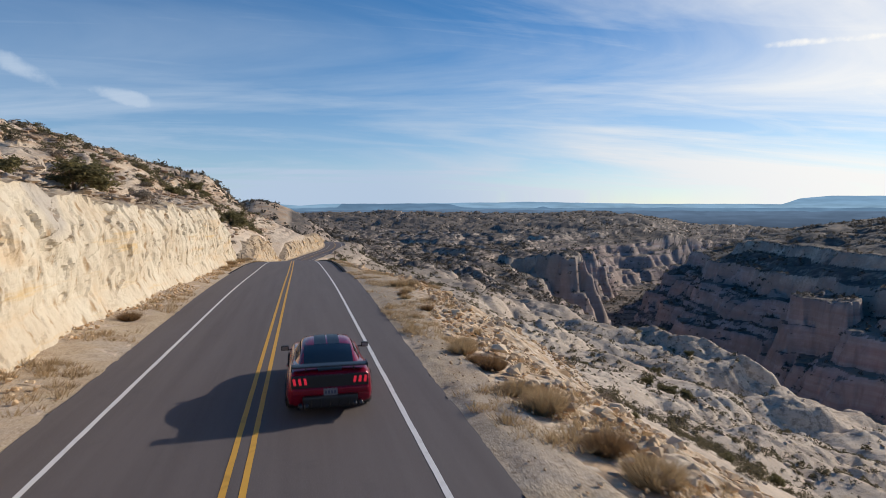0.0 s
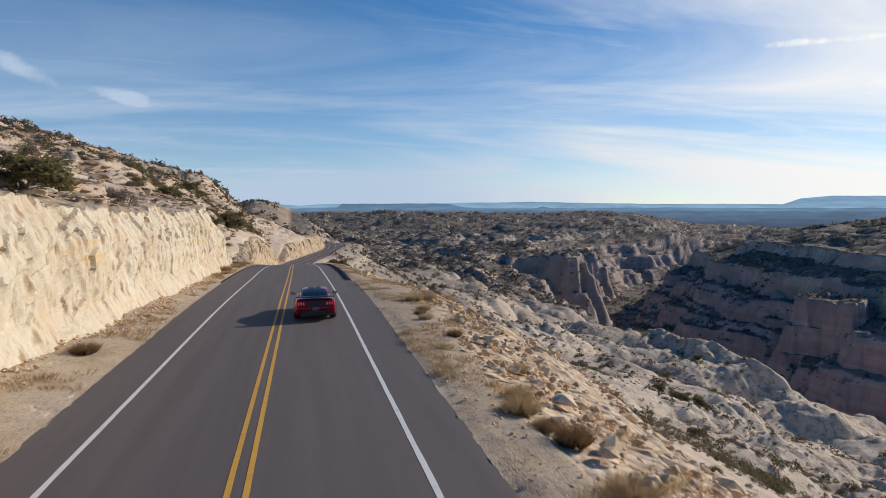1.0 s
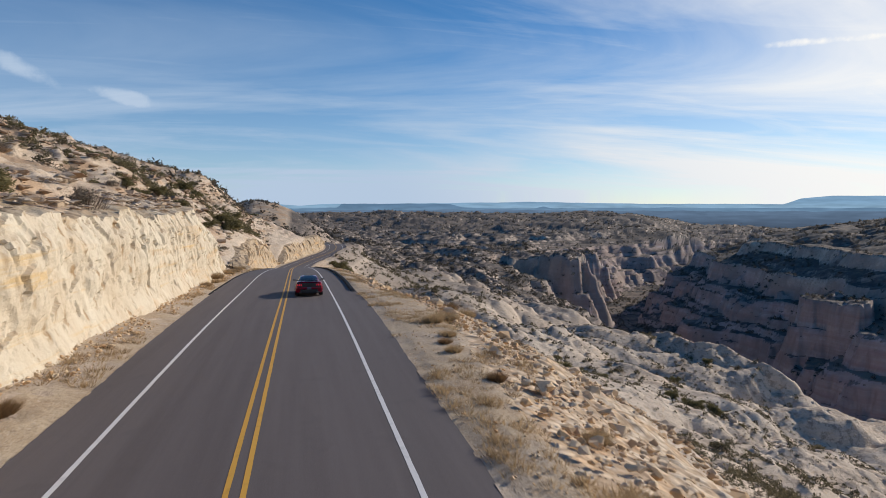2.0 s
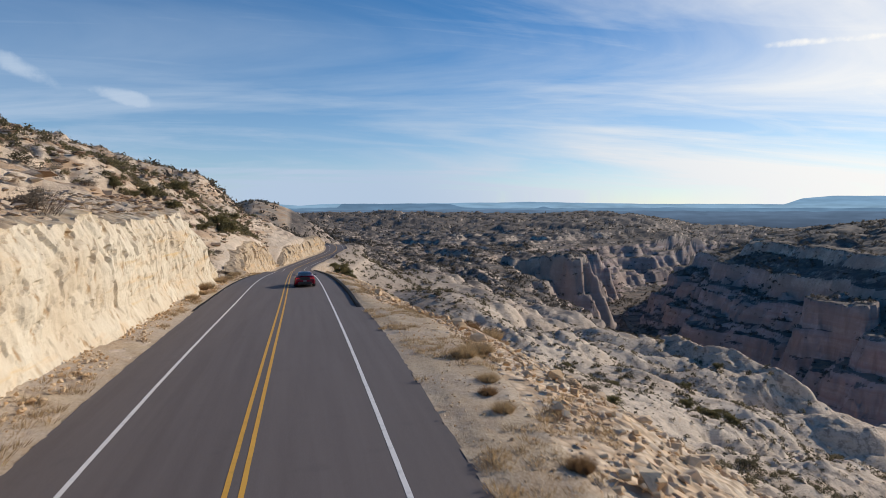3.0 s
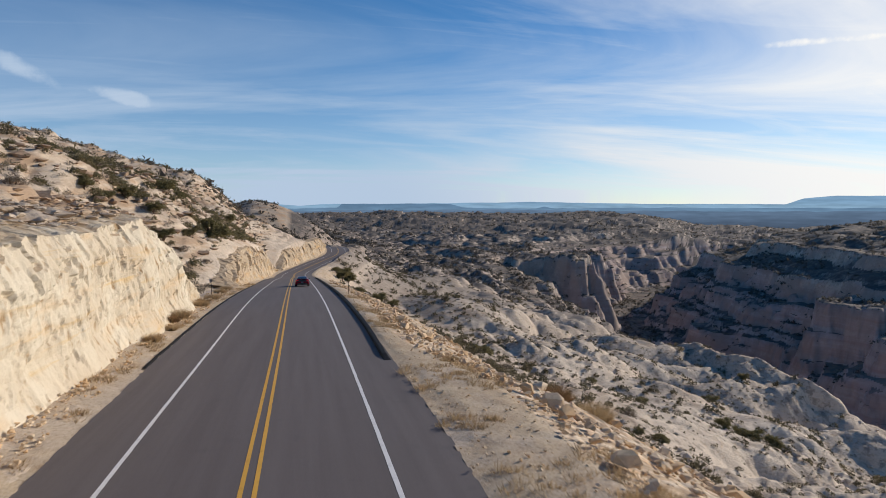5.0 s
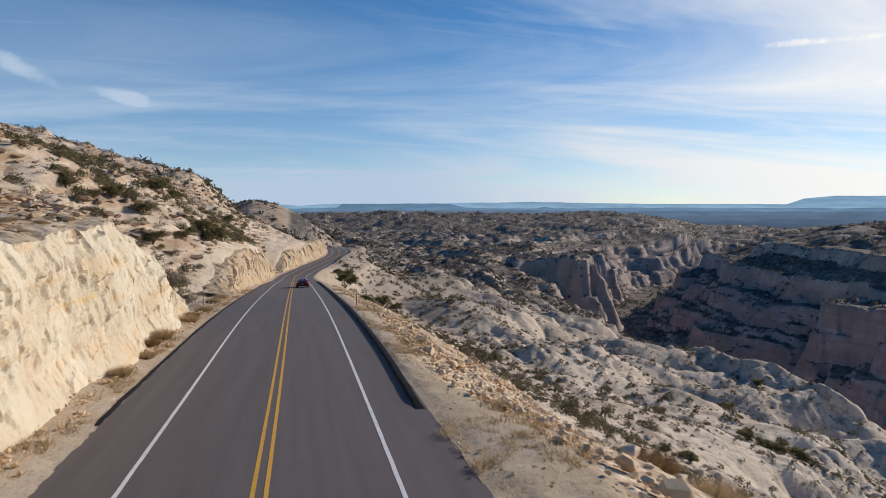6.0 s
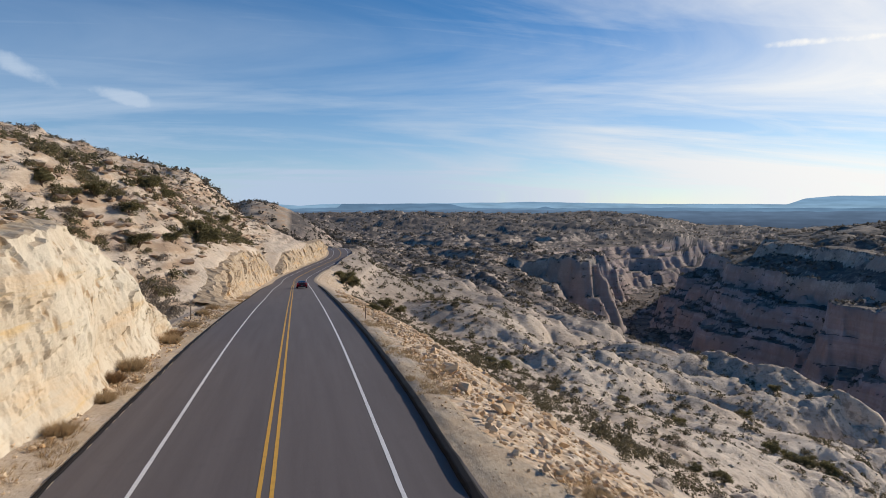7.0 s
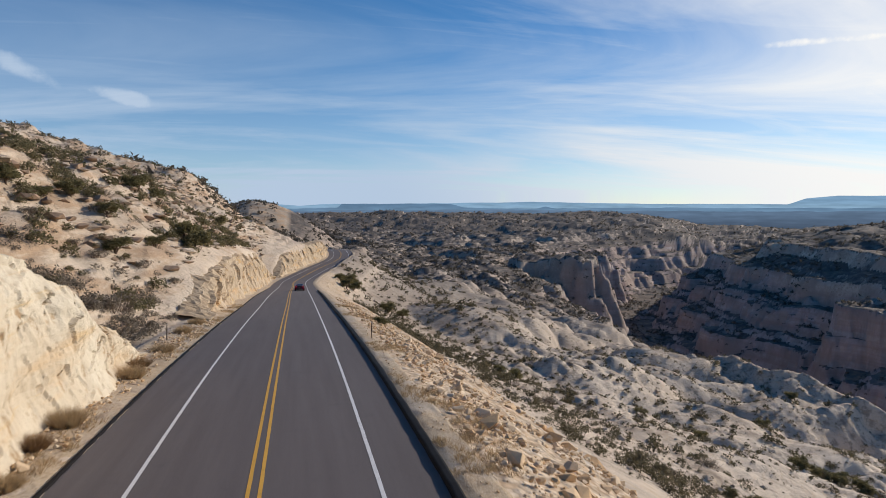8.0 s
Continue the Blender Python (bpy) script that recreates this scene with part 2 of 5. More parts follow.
def land(x, y):
    """The height of the ground."""
    zr = road_z(y)
    s, c = road_lean(y)
    xr = (x - road_x(y)) * c
    r = np.hypot(x, y)
    plateau = np.interp(r, [300, 420, 800, 1200, 1600, 2100, 2700, 3000, 3400], [-50, -58, -72, -72, -58, -36, -14, -40, -60])
    plateau = plateau - 55 * step(31, 38, np.degrees(np.arctan2(x, y))) * step(1300, 2100, r)
    plateau = plateau + step(300, 700, r) * 9 * fbm(x, y, 260, 3, 5)
    # the slope below the road
    drop = np.interp(xr - layby(y), [4.5, 6.0, 7.0, 8.4, 12, 15, 17, 19, 40, 86], [0, -0.06, -0.2, -0.65, -2.6, -4.5, -6.4, -7.9, -19, -42])
    below = np.interp(xr, [8, 19, 40, 86, 125, 150, 200, 264, 340, 420], [-4, -10, -22.5, -45.5, -56, -65, -79, -95, -125, -150])
    k = 1 - step(25, 95, xr)
    right = (zr + drop) * k + below * (1 - k)
    right = right + (np.maximum(plateau, right) - right) * step(260, 460, y)
    right = ridge(right, x, y, (128, 216), (162, 226), -52, -46, 34, 11)
    right = ridge(right, x, y, (162, 226), (192, 231), -46, -56, 34, 11)
    right = ridge(right, x, y, (192, 231), (256, 254), -56, -92, 34, 11)
    right = ridge(right, x, y, (60, 190), (130, 240), -36, -50, 26, 8)
    right = ridge(right, x, y, (50, 260), (135, 380), -30, -54, 34, 9)
    # the hill above it
    plane = 5.0 + 0.335 * (-x - 9) - 0.014 * np.maximum(y - 70, 0)
    plane = plane + 4.5 * fbm(x, y, 90, 3, 11) * step(12, 60, -x)
    plane = plane + 6.5 * step(34, 50, -x) * (1 - step(70, 120, -x)) * step(230, 400, y)
    plane = plane - 9.0 * step(215, 330, y) * (1 - step(22, 46, -x))
    far = step(430, 620, y)
    plane = plane * (1 - far) + plateau * far
    rise = zr + cut_top(y) + np.where(y < 95, 0.33, 0.72) * np.maximum(-xr - 9, 0)
    hill = np.minimum(plane, rise)
    gully = np.exp(-((y - 92) / 15) ** 2) * step(8, 12, -x) * (1 - step(18, 50, -x))
    hill = hill - 2.0 * gully
    q = hill / 1.9 + 1.7 * fbm(x, y, 26, 4, 15)
    hill = hill + step(9.5, 13, -xr) * (2.0 - 0.9 * step(90, 140, y)) * (step(0.40, 0.55, q - np.floor(q)) - (q - np.floor(q))) * (0.35 + 0.65 * step(-0.2, 0.4, fbm(x, y, 35, 2, 16)))
    edge = -left_edge(y)
    verge = zr - 0.1 + 0.12 * np.maximum(-xr - edge, 0)
    left = verge + (hill - verge) * step(8.0, 9.4, -xr)
    h = np.where(xr > 0, right, left)
    # whalebacks and knobs of bare sandstone, running down the slope
    rough = step(17, 58, xr) + step(10, 26, -xr) * (0.42 + 0.5 * step(80, 110, y))
    warp = 9 * fbm(x, y, 70, 2, 21)
    near = 1 - 0.6 * step(300, 700, r)
    humps = 4.0 * billow((x + warp) * 0.62, y + 0.3 * x - warp, 46, 3, 31, 0.4) * step(24, 90, np.abs(xr)) * near
    humps = humps * np.where(xr > 0, 1, 0.4)
    patch = step(-0.15, 0.35, fbm(x, y, 45, 2, 44))
    small = (0.25 + 1.0 * patch) * billow(x * 0.6 + 0.3 * warp, y, 10, 3, 41) + (0.08 + 0.4 * patch) * fbm(x, y, 2.6, 3, 51)
    q = 3.2 * fbm(x, y, 24, 3, 55) + 0.06 * x
    small = small + (0.15 + patch) * 0.55 * near * (np.floor(q) + step(0.55, 0.8, q - np.floor(q)) - q)
    knob = knobs(x, y, warp)
    small = small + np.where(xr > 0, 1.0, 0.25) * knob
    ledge = (2.4 * (domes(x * 0.8 + warp * 0.3, y * 0.6, 6.5, 45) - 0.6) + 0.9 * (facets(x * 0.8, y * 0.6, 1.6, 46, 1.4) - 0.3)) * step(11, 18, -xr) * (0.3 + 0.7 * step(86, 112, y))
    h = h + rough * (humps + small) + ledge
    big = step(190, 460, r) * np.where(xr > 0, 1, step(430, 600, y))
    h = h + big * (17 * (domes(x + 3 * warp, y * 0.8 + 2 * warp, 105, 61) - 0.62) + 9 * (domes(x + 2 * warp, y, 38, 64) - 0.62) + 3.5 * (domes(x, y, 15, 65) - 0.6))
    # the canyon: bands of cliff, each wandering by itself, with benches between
    d = canyon(x, y) + 26 * fbm(x, y, 150, 4, 71)
    nick = [fbm(x, y, 60, 4, 171 + 3 * i) * 14 + 8 * (facets(x, y, 30, 181 + i, 1.3) - 0.4) + 5 * (facets(x, y, 9, 184 + i, 1.3) - 0.4) for i in range(3)]
    west = np.full(np.shape(x), -172.0)
    for at, wide, rise, i in ((60, 34, 8, 0), (80, 13, 22, 1), (98, 16, 9, 0), (114, 12, 22, 2), (134, 26, 8, 1), (150, 13, 17, 0), (190, 60, 16, 2), (280, 90, 120, 1)):
        west = west + rise * step(at - wide, at + wide, d + nick[i])
    east = np.full(np.shape(x), -172.0)
    for at, wide, rise, i in ((34, 22, 14, 0), (56, 8, 24, 1), (74, 14, 7, 2), (90, 8, 22, 0), (112, 18, 9, 1), (134, 9, 24, 2), (170, 34, 14, 0), (196, 9, 14, 1), (270, 70, 22, 2), (390, 90, 18, 0)):
        east = east + rise * step(at - wide, at + wide, -d + nick[i])
    east = east + 9 * (domes(x, y, 55, 81) - 0.6) * step(120, 260, -d) + 4 * (domes(x, y, 22, 82) - 0.6) * step(60, 140, -d)
    east = east + (plateau - east) * step(1700, 2300, r)
    west = west + step(1500, 2100, r) * 120
    h = np.where(d > 0, np.minimum(h, west), east)
    for cx, cy, rad, top, wall, seed in ((500, 462, 42, -80, 9, 1), (590, 490, 60, -84, 9, 2), (548, 1090, 52, -80, 14, 3), (392, 838, 50, -62, 12, 4),
                                         (660, 770, 34, -80, 12, 5), (730, 850, 60, -84, 12, 6), (360, 900, 60, -66, 16, 7)):
        h = butte(h, x, y, cx, cy, rad, top, wall, seed)
    # ledges of the layered walls
    layer = 9.0
    deep = step(-62, -86, h) * step(250, 420, r)
    q = h / layer + 0.25 * fbm(x, y, 80, 2, 85)
    f = q - np.floor(q)
    h = h + deep * layer * 0.8 * (step(0.25, 0.75, f) - f)
    q = h / 3.6 + 0.6 * fbm(x, y, 40, 3, 87)
    f = q - np.floor(q)
    h = h + deep * 3.6 * 0.7 * (step(0.3, 0.7, f) - f)
    # a pale hill past the end of the slope
    h = np.maximum(h, 15 - 0.12 * np.abs(x + 48) - 0.0045 * (x + 48) ** 2 - 0.002 * (y - 770) ** 2 + 1.5 * fbm(x, y, 25, 3, 95))
    return h

# ---- materials ----


class Mat:
    """A small builder of node materials."""

    def __init__(self, name, rough=0.9, metal=0.0):
        self.m = bpy.data.materials.new(name)
        self.m.use_nodes = True
        self.N, self.K = self.m.node_tree.nodes, self.m.node_tree.links
        self.b = self.N["Principled BSDF"]
        self.b.inputs["Roughness"].default_value, self.b.inputs["Metallic"].default_value = rough, metal
        self.geo = None

    def node(self, kind, **values):
        n = self.N.new(kind)
        for k, v in values.items():
            n.inputs[k.replace("_", " ")].default_value = v
        return n

    def pos(self, scale=(1, 1, 1), own=False):
        src = self.N.new("ShaderNodeTexCoord").outputs["Object"] if own else self.N.new("ShaderNodeNewGeometry").outputs["Position"]
        mp = self.node("ShaderNodeMapping", Scale=scale)
        self.K.new(src, mp.inputs[0])
        return mp.outputs[0]

    def noise(self, scale, detail=4, rough=0.55, stretch=(1, 1, 1), own=False, distort=0.0):
        n = self.node("ShaderNodeTexNoise", Scale=scale, Detail=detail, Roughness=rough, Distortion=distort)
        self.K.new(self.pos(stretch, own), n.inputs["Vector"])
        return n.outputs["Fac"]

    def ramp(self, value, lo, hi, a=0.0, b=1.0):
        n = self.node("ShaderNodeMapRange", From_Min=lo, From_Max=hi, To_Min=a, To_Max=b)
        self.K.new(value, n.inputs["Value"])
        return n.outputs[0]

    def math(self, op, a, b):
        n = self.N.new("ShaderNodeMath")
        n.operation = op
        for i, v in enumerate((a, b)):
            if isinstance(v, (int, float)):
                n.inputs[i].default_value = v
            else:
                self.K.new(v, n.inputs[i])
        return n.outputs[0]

    def mix(self, fac, a, b, mode="MIX"):
        n = self.N.new("ShaderNodeMix")
        n.data_type, n.blend_type = "RGBA", mode
        for key, v in (("Factor", fac), ("A", a), ("B", b)):
            if isinstance(v, (int, float)):
                n.inputs[key].default_value = v
            elif isinstance(v, tuple):
                n.inputs[key].default_value = (*v, 1)
            else:
                self.K.new(v, n.inputs[key])
        return n.outputs["Result"]

    def colour(self, value):
        if isinstance(value, tuple):
            self.b.inputs["Base Color"].default_value = (*value, 1)
        else:
            self.K.new(value, self.b.inputs["Base Color"])
        return self

    def bump(self, height, strength, distance):
        n = self.node("ShaderNodeBump", Strength=strength, Distance=distance)
        self.K.new(height, n.inputs["Height"])
        last = self.b.inputs["Normal"].links
        if last:
            self.K.new(last[0].from_socket, n.inputs["Normal"])
        self.K.new(n.outputs[0], self.b.inputs["Normal"])
        return self


def land_material():
    m = Mat("sandstone_land", 0.92)
    pos = m.N.new("ShaderNodeNewGeometry")
    sep = m.N.new("ShaderNodeSeparateXYZ")
    m.K.new(pos.outputs["Position"], sep.inputs[0])
    up = m.N.new("ShaderNodeSeparateXYZ")
    m.K.new(pos.outputs["True Normal"], up.inputs[0])
    big, mid, fine = m.noise(0.018, 4), m.noise(0.16, 5, 0.6), m.noise(1.6, 5, 0.65)
    pale = m.mix(m.ramp(big, 0.35, 0.65), (0.60, 0.48, 0.362), (0.69, 0.58, 0.455))
    pale = m.mix(m.ramp(mid, 0.44, 0.66, 0, 0.45), pale, (0.37, 0.295, 0.225))
    pale = m.mix(m.ramp(m.noise(0.35, 4, 0.6, (1, 1, 6)), 0.55, 0.72, 0, 0.5), pale, (0.58, 0.40, 0.22))
    pale = m.mix(m.ramp(fine, 0.52, 0.74, 0, 0.28), pale, (0.25, 0.21, 0.17))
    varnish = m.math("MULTIPLY", m.ramp(m.noise(0.45, 8, 0.76), 0.50, 0.60), m.ramp(m.noise(0.045, 3), 0.42, 0.58, 0.12, 0.8))
    pale = m.mix(varnish, pale, (0.235, 0.185, 0.145))
    crack = m.node("ShaderNodeTexVoronoi", Scale=0.16)
    crack.feature = "DISTANCE_TO_EDGE"
    bend = m.node("ShaderNodeTexNoise", Scale=0.12, Detail=5, Roughness=0.65)
    m.K.new(m.pos(), bend.inputs["Vector"])
    push = m.N.new("ShaderNodeVectorMath")
    push.operation = "MULTIPLY_ADD"
    m.K.new(bend.outputs["Color"], push.inputs[0])
    push.inputs[1].default_value = (26, 26, 10)
    m.K.new(m.pos((0.45, 1.3, 2.5)), push.inputs[2])
    m.K.new(push.outputs[0], crack.inputs["Vector"])
    joint = m.math("MULTIPLY", m.ramp(crack.outputs["Distance"], 0.035, 0.0), m.ramp(m.noise(0.06, 4), 0.5, 0.62, 0, 0.7))
    pale = m.mix(joint, pale, (0.13, 0.10, 0.08))
    # red beds low in the canyon, their colour lightened for distance haze
    bands = m.noise(0.05, 4, 0.6, (0.15, 0.15, 3.2))
    red = m.mix(m.ramp(bands, 0.35, 0.65), (0.43, 0.28, 0.24), (0.58, 0.475, 0.42))
    red = m.mix(m.ramp(m.noise(0.12, 4, 0.6, (1, 1, 0.12)), 0.52, 0.7, 0, 0.7), red, (0.28, 0.175, 0.15))
    low = m.math("ADD", sep.outputs["Z"], m.ramp(big, 0.3, 0.7, -14, 14))
    east = m.math("MAXIMUM", m.ramp(sep.outputs["X"], 300, 420), m.ramp(low, -92, -112))
    steep = m.ramp(up.outputs["Z"], 0.93, 0.70)
    redness = m.math("MULTIPLY", m.math("MULTIPLY", m.ramp(low, -64, -86), east), m.math("ADD", m.math("MULTIPLY", steep, 0.55), 0.45))
    col = m.mix(redness, pale, red)
    # soil and low scrub where the ground lies flat, thicker far away
    far = m.ramp(sep.outputs["Y"], 180, 480)
    # darker tone over the far tableland: its oblique shadows painted in
    col = m.mix(m.math("MULTIPLY", m.ramp(m.noise(0.03, 6, 0.7), 0.36, 0.55, 0.15, 0.75), far), col, (0.29, 0.225, 0.185))
    # scrub in a greyed dark tone that also carries distance haze
    scrub = m.math("MULTIPLY", m.ramp(m.noise(0.07, 7, 0.74), 0.30, 0.41), m.ramp(up.outputs["Z"], 0.70, 0.86))
    scrub = m.math("MULTIPLY", scrub, m.math("MULTIPLY", far, 0.9))
    col = m.mix(scrub, col, (0.046, 0.043, 0.042))
    soil = m.math("MULTIPLY", m.ramp(up.outputs["Z"], 0.86, 0.97), m.ramp(mid, 0.4, 0.6, 0.1, 0.75))
    soil = m.math("MULTIPLY", soil, m.ramp(m.noise(0.05, 4), 0.38, 0.54))
    col = m.mix(soil, col, m.mix(m.ramp(m.noise(2.5, 4, 0.7), 0.4, 0.6), (0.36, 0.25, 0.16), (0.22, 0.16, 0.11)))
    litter = m.math("MULTIPLY", m.ramp(m.noise(0.22, 7, 0.75, (1, 1, 4)), 0.45, 0.59), m.ramp(sep.outputs["X"], -8, -14))
    hill = m.ramp(sep.outputs["X"], -6, -12)
    col = m.mix(m.math("MULTIPLY", hill, 0.45), col, (0.70, 0.575, 0.43))
    streak = m.math("MULTIPLY", m.ramp(m.noise(0.16, 6, 0.65, (0.5, 0.5, 2.4)), 0.48, 0.58), hill)
    col = m.mix(m.math("MULTIPLY", streak, 0.75), col, (0.43, 0.275, 0.155))
    col = m.mix(m.math("MULTIPLY", litter, 0.5), col, (0.30, 0.215, 0.15))
    m.colour(col)
    m.bump(m.noise(0.5, 8, 0.72, (1, 1, 2.2)), 0.6, 0.65)
    m.bump(m.noise(5.0, 5, 0.65), 0.5, 0.06)
    m.bump(m.ramp(crack.outputs["Distance"], 0.0, 0.06), 0.22, 0.3)
    m.bump(fine, 0.6, 0.18)
    return m.m


def cut_material(warm):
    m = Mat("cut_rock", 0.9)
    a = m.mix(m.ramp(m.noise(0.25, 4), 0.35, 0.65), *(((0.59, 0.485, 0.345), (0.68, 0.60, 0.46)) if warm < 0.9 else ((0.43, 0.32, 0.205), (0.55, 0.44, 0.31))))
    a = m.mix(m.ramp(m.noise(0.5, 5, 0.6, (1, 0.35, 1.6)), 0.55, 0.68, 0, 0.75 * warm), a, (0.62, 0.36, 0.13))
    a = m.mix(m.ramp(m.noise(0.8, 5, 0.6, (1, 0.10, 2.2)), 0.58, 0.70, 0, 0.6), a, (0.62, 0.40, 0.14))
    a = m.mix(m.ramp(m.noise(2.2, 5, 0.65, (1, 1, 0.5)), 0.52, 0.75, 0, 0.5), a, (0.42, 0.32, 0.21))
    chip = m.node("ShaderNodeTexVoronoi", Scale=1.0, Randomness=1.0)
    m.K.new(m.pos((1, 1.5, 0.75)), chip.inputs["Vector"])
    # brown scars of spalled chips, with their small shadows painted in
    spot = m.math("MULTIPLY", m.ramp(chip.outputs["Distance"], 0.36, 0.16), m.ramp(m.noise(1.7, 4, 0.6), 0.45, 0.56, 0, 0.9))
    a = m.mix(spot, a, (0.36, 0.23, 0.11))
    a = m.mix(m.ramp(m.noise(0.11, 3, 0.5), 0.74, 0.77, 0, 0.6), a, (0.40, 0.36, 0.32))
    nrm = m.N.new("ShaderNodeSeparateXYZ")
    m.K.new(m.N.new("ShaderNodeNewGeometry").outputs["True Normal"], nrm.inputs[0])
    flat = m.math("MULTIPLY", m.ramp(nrm.outputs["Z"], 0.55, 0.85), m.ramp(m.noise(0.9, 4, 0.6), 0.40, 0.58, 0.15, 0.85))
    a = m.mix(flat, a, (0.40, 0.29, 0.18))
    m.colour(a)
    m.bump(m.noise(1.4, 7, 0.70, (1, 0.8, 1.0)), 0.45, 0.16)
    m.bump(m.ramp(chip.outputs["Distance"], 0.1, 0.5), 0.6, 0.16)
    m.bump(m.noise(7, 5, 0.65), 0.8, 0.06)
    return m.m


def asphalt_material():
    m = Mat("asphalt", 0.82)
    a = m.mix(m.ramp(m.noise(0.6, 4, 0.6, (3.0, 0.12, 1)), 0.35, 0.65), (0.098, 0.079, 0.076), (0.122, 0.101, 0.098))
    a = m.mix(m.ramp(m.noise(60, 3), 0.45, 0.75, 0, 0.5), a, (0.17, 0.155, 0.15))
    a = m.mix(m.ramp(m.noise(1.1, 5, 0.6), 0.6, 0.75, 0, 0.3), a, (0.07, 0.062, 0.06))
    m.colour(a)
    m.bump(m.noise(90, 3), 0.35, 0.006)
    return m.m


def paint_material(name, rgb, worn):
    m = Mat(name, 0.65)
    m.colour(m.mix(m.ramp(m.noise(3.5, 6, 0.7), 0.52, 0.72, 0, worn), rgb, tuple(v * 0.45 for v in rgb)))
    m.bump(m.noise(80, 3), 0.3, 0.004)
    return m.m


def gravel_material():
    m = Mat("verge_gravel", 0.95)
    a = m.mix(m.ramp(m.noise(0.7, 5, 0.6), 0.35, 0.65), (0.40, 0.275, 0.16), (0.52, 0.40, 0.26))
    vor = m.node("ShaderNodeTexVoronoi", Scale=24.0)
    m.K.new(m.pos(), vor.inputs["Vector"])
    a = m.mix(m.ramp(vor.outputs["Distance"], 0.15, 0.6, 0.5, 0.0), a, (0.66, 0.56, 0.42))
    a = m.mix(m.ramp(m.noise(0.25, 5, 0.65), 0.45, 0.62, 0, 0.7), a, (0.50, 0.42, 0.34))
    a = m.mix(m.ramp(m.noise(9, 5, 0.7), 0.50, 0.66, 0, 0.75), a, (0.23, 0.16, 0.10))
    a = m.mix(m.ramp(m.noise(26, 3, 0.6), 0.56, 0.66, 0, 0.8), a, (0.68, 0.58, 0.45))
    m.colour(a)
    m.bump(vor.outputs["Distance"], 0.3, 0.02)
    m.bump(m.noise(25, 4), 0.7, 0.03)
    m.bump(m.noise(3, 4), 0.5, 0.08)
    return m.m


def plain(name, rgb, rough=0.6, metal=0.0, vary=0.25, scale=8.0):
    m = Mat(name, rough, metal)
    m.colour(m.mix(m.ramp(m.noise(scale, 4, 0.6, own=True), 0.3, 0.7, 0, 1), tuple(v * (1 - vary) for v in rgb), tuple(min(1, v * (1 + vary)) for v in rgb)))
    return m.m


def leaf_material(name, a, b):
    m = Mat(name, 0.85)
    rnd = m.N.new("ShaderNodeNewGeometry").outputs["Random Per Island"]
    m.colour(m.mix(m.ramp(m.noise(0.8, 3), 0.35, 0.65), m.mix(rnd, a, b), m.mix(rnd, tuple(v * 0.6 for v in a), b)))
    thin = m.N.new("ShaderNodeBsdfTranslucent")
    m.K.new(m.b.inputs["Base Color"].links[0].from_socket, thin.inputs["Color"])
    both = m.N.new("ShaderNodeMixShader")
    both.inputs[0].default_value = 0.45
    m.K.new(m.b.outputs[0], both.inputs[1])
    m.K.new(thin.outputs[0], both.inputs[2])
    m.K.new(both.outputs[0], m.N["Material Output"].inputs["Surface"])
    return m.m


LAND, CUT, CUT_WARM, ASPHALT = land_material(), cut_material(0.45), cut_material(1.0), asphalt_material()
GRAVEL = gravel_material()


def rubble_material():
    m = Mat("bank_rubble", 0.95)
    vor = m.node("ShaderNodeTexVoronoi", Scale=2.6, Randomness=1.0)
    m.K.new(m.pos((1, 1, 1)), vor.inputs["Vector"])
    a = m.mix(m.ramp(m.noise(0.4, 4), 0.35, 0.65), (0.62, 0.42, 0.245), (0.71, 0.56, 0.39))
    sep = m.N.new("ShaderNodeSeparateColor")
    m.K.new(vor.outputs["Color"], sep.inputs[0])
    a = m.mix(m.ramp(sep.outputs[0], 0.2, 0.9, 0, 0.7), a, (0.76, 0.65, 0.50))
    a = m.mix(m.ramp(vor.outputs["Distance"], 0.35, 0.7, 0, 0.6), a, (0.30, 0.20, 0.12))
    a = m.mix(m.ramp(m.noise(6, 4, 0.6), 0.5, 0.75, 0, 0.5), a, (0.30, 0.21, 0.12))
    m.colour(a)
    inv = m.math("SUBTRACT", 1.0, vor.outputs["Distance"])
    m.bump(inv, 0.55, 0.12)
    m.bump(m.noise(14, 4), 0.5, 0.03)
    return m.m


RUBBLE = rubble_material()
WHITE = paint_material("road_white", (0.72, 0.70, 0.68), 0.5)
YELLOW = paint_material("road_yellow", (0.66, 0.36, 0.045), 0.45)
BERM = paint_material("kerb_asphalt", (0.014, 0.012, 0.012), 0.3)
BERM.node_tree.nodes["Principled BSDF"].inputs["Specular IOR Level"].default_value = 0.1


# ---- building helpers ----


def grid_mesh(name, px, py, pz, material, wrap=False, smooth=False):
    """A mesh from 2D arrays of places."""
    rows, cols = px.shape
    co = np.stack([px, py, pz], -1).reshape(-1, 3).astype(np.float32)
    idx = np.arange(rows * cols).reshape(rows, cols)
    if wrap:
        idx = np.concatenate([idx, idx[:, :1]], 1)
    quads = np.stack([idx[:-1, :-1], idx[:-1, 1:], idx[1:, 1:], idx[1:, :-1]], -1).reshape(-1, 4).astype(np.int32)
    return raw_mesh(name, co, quads, material, smooth)


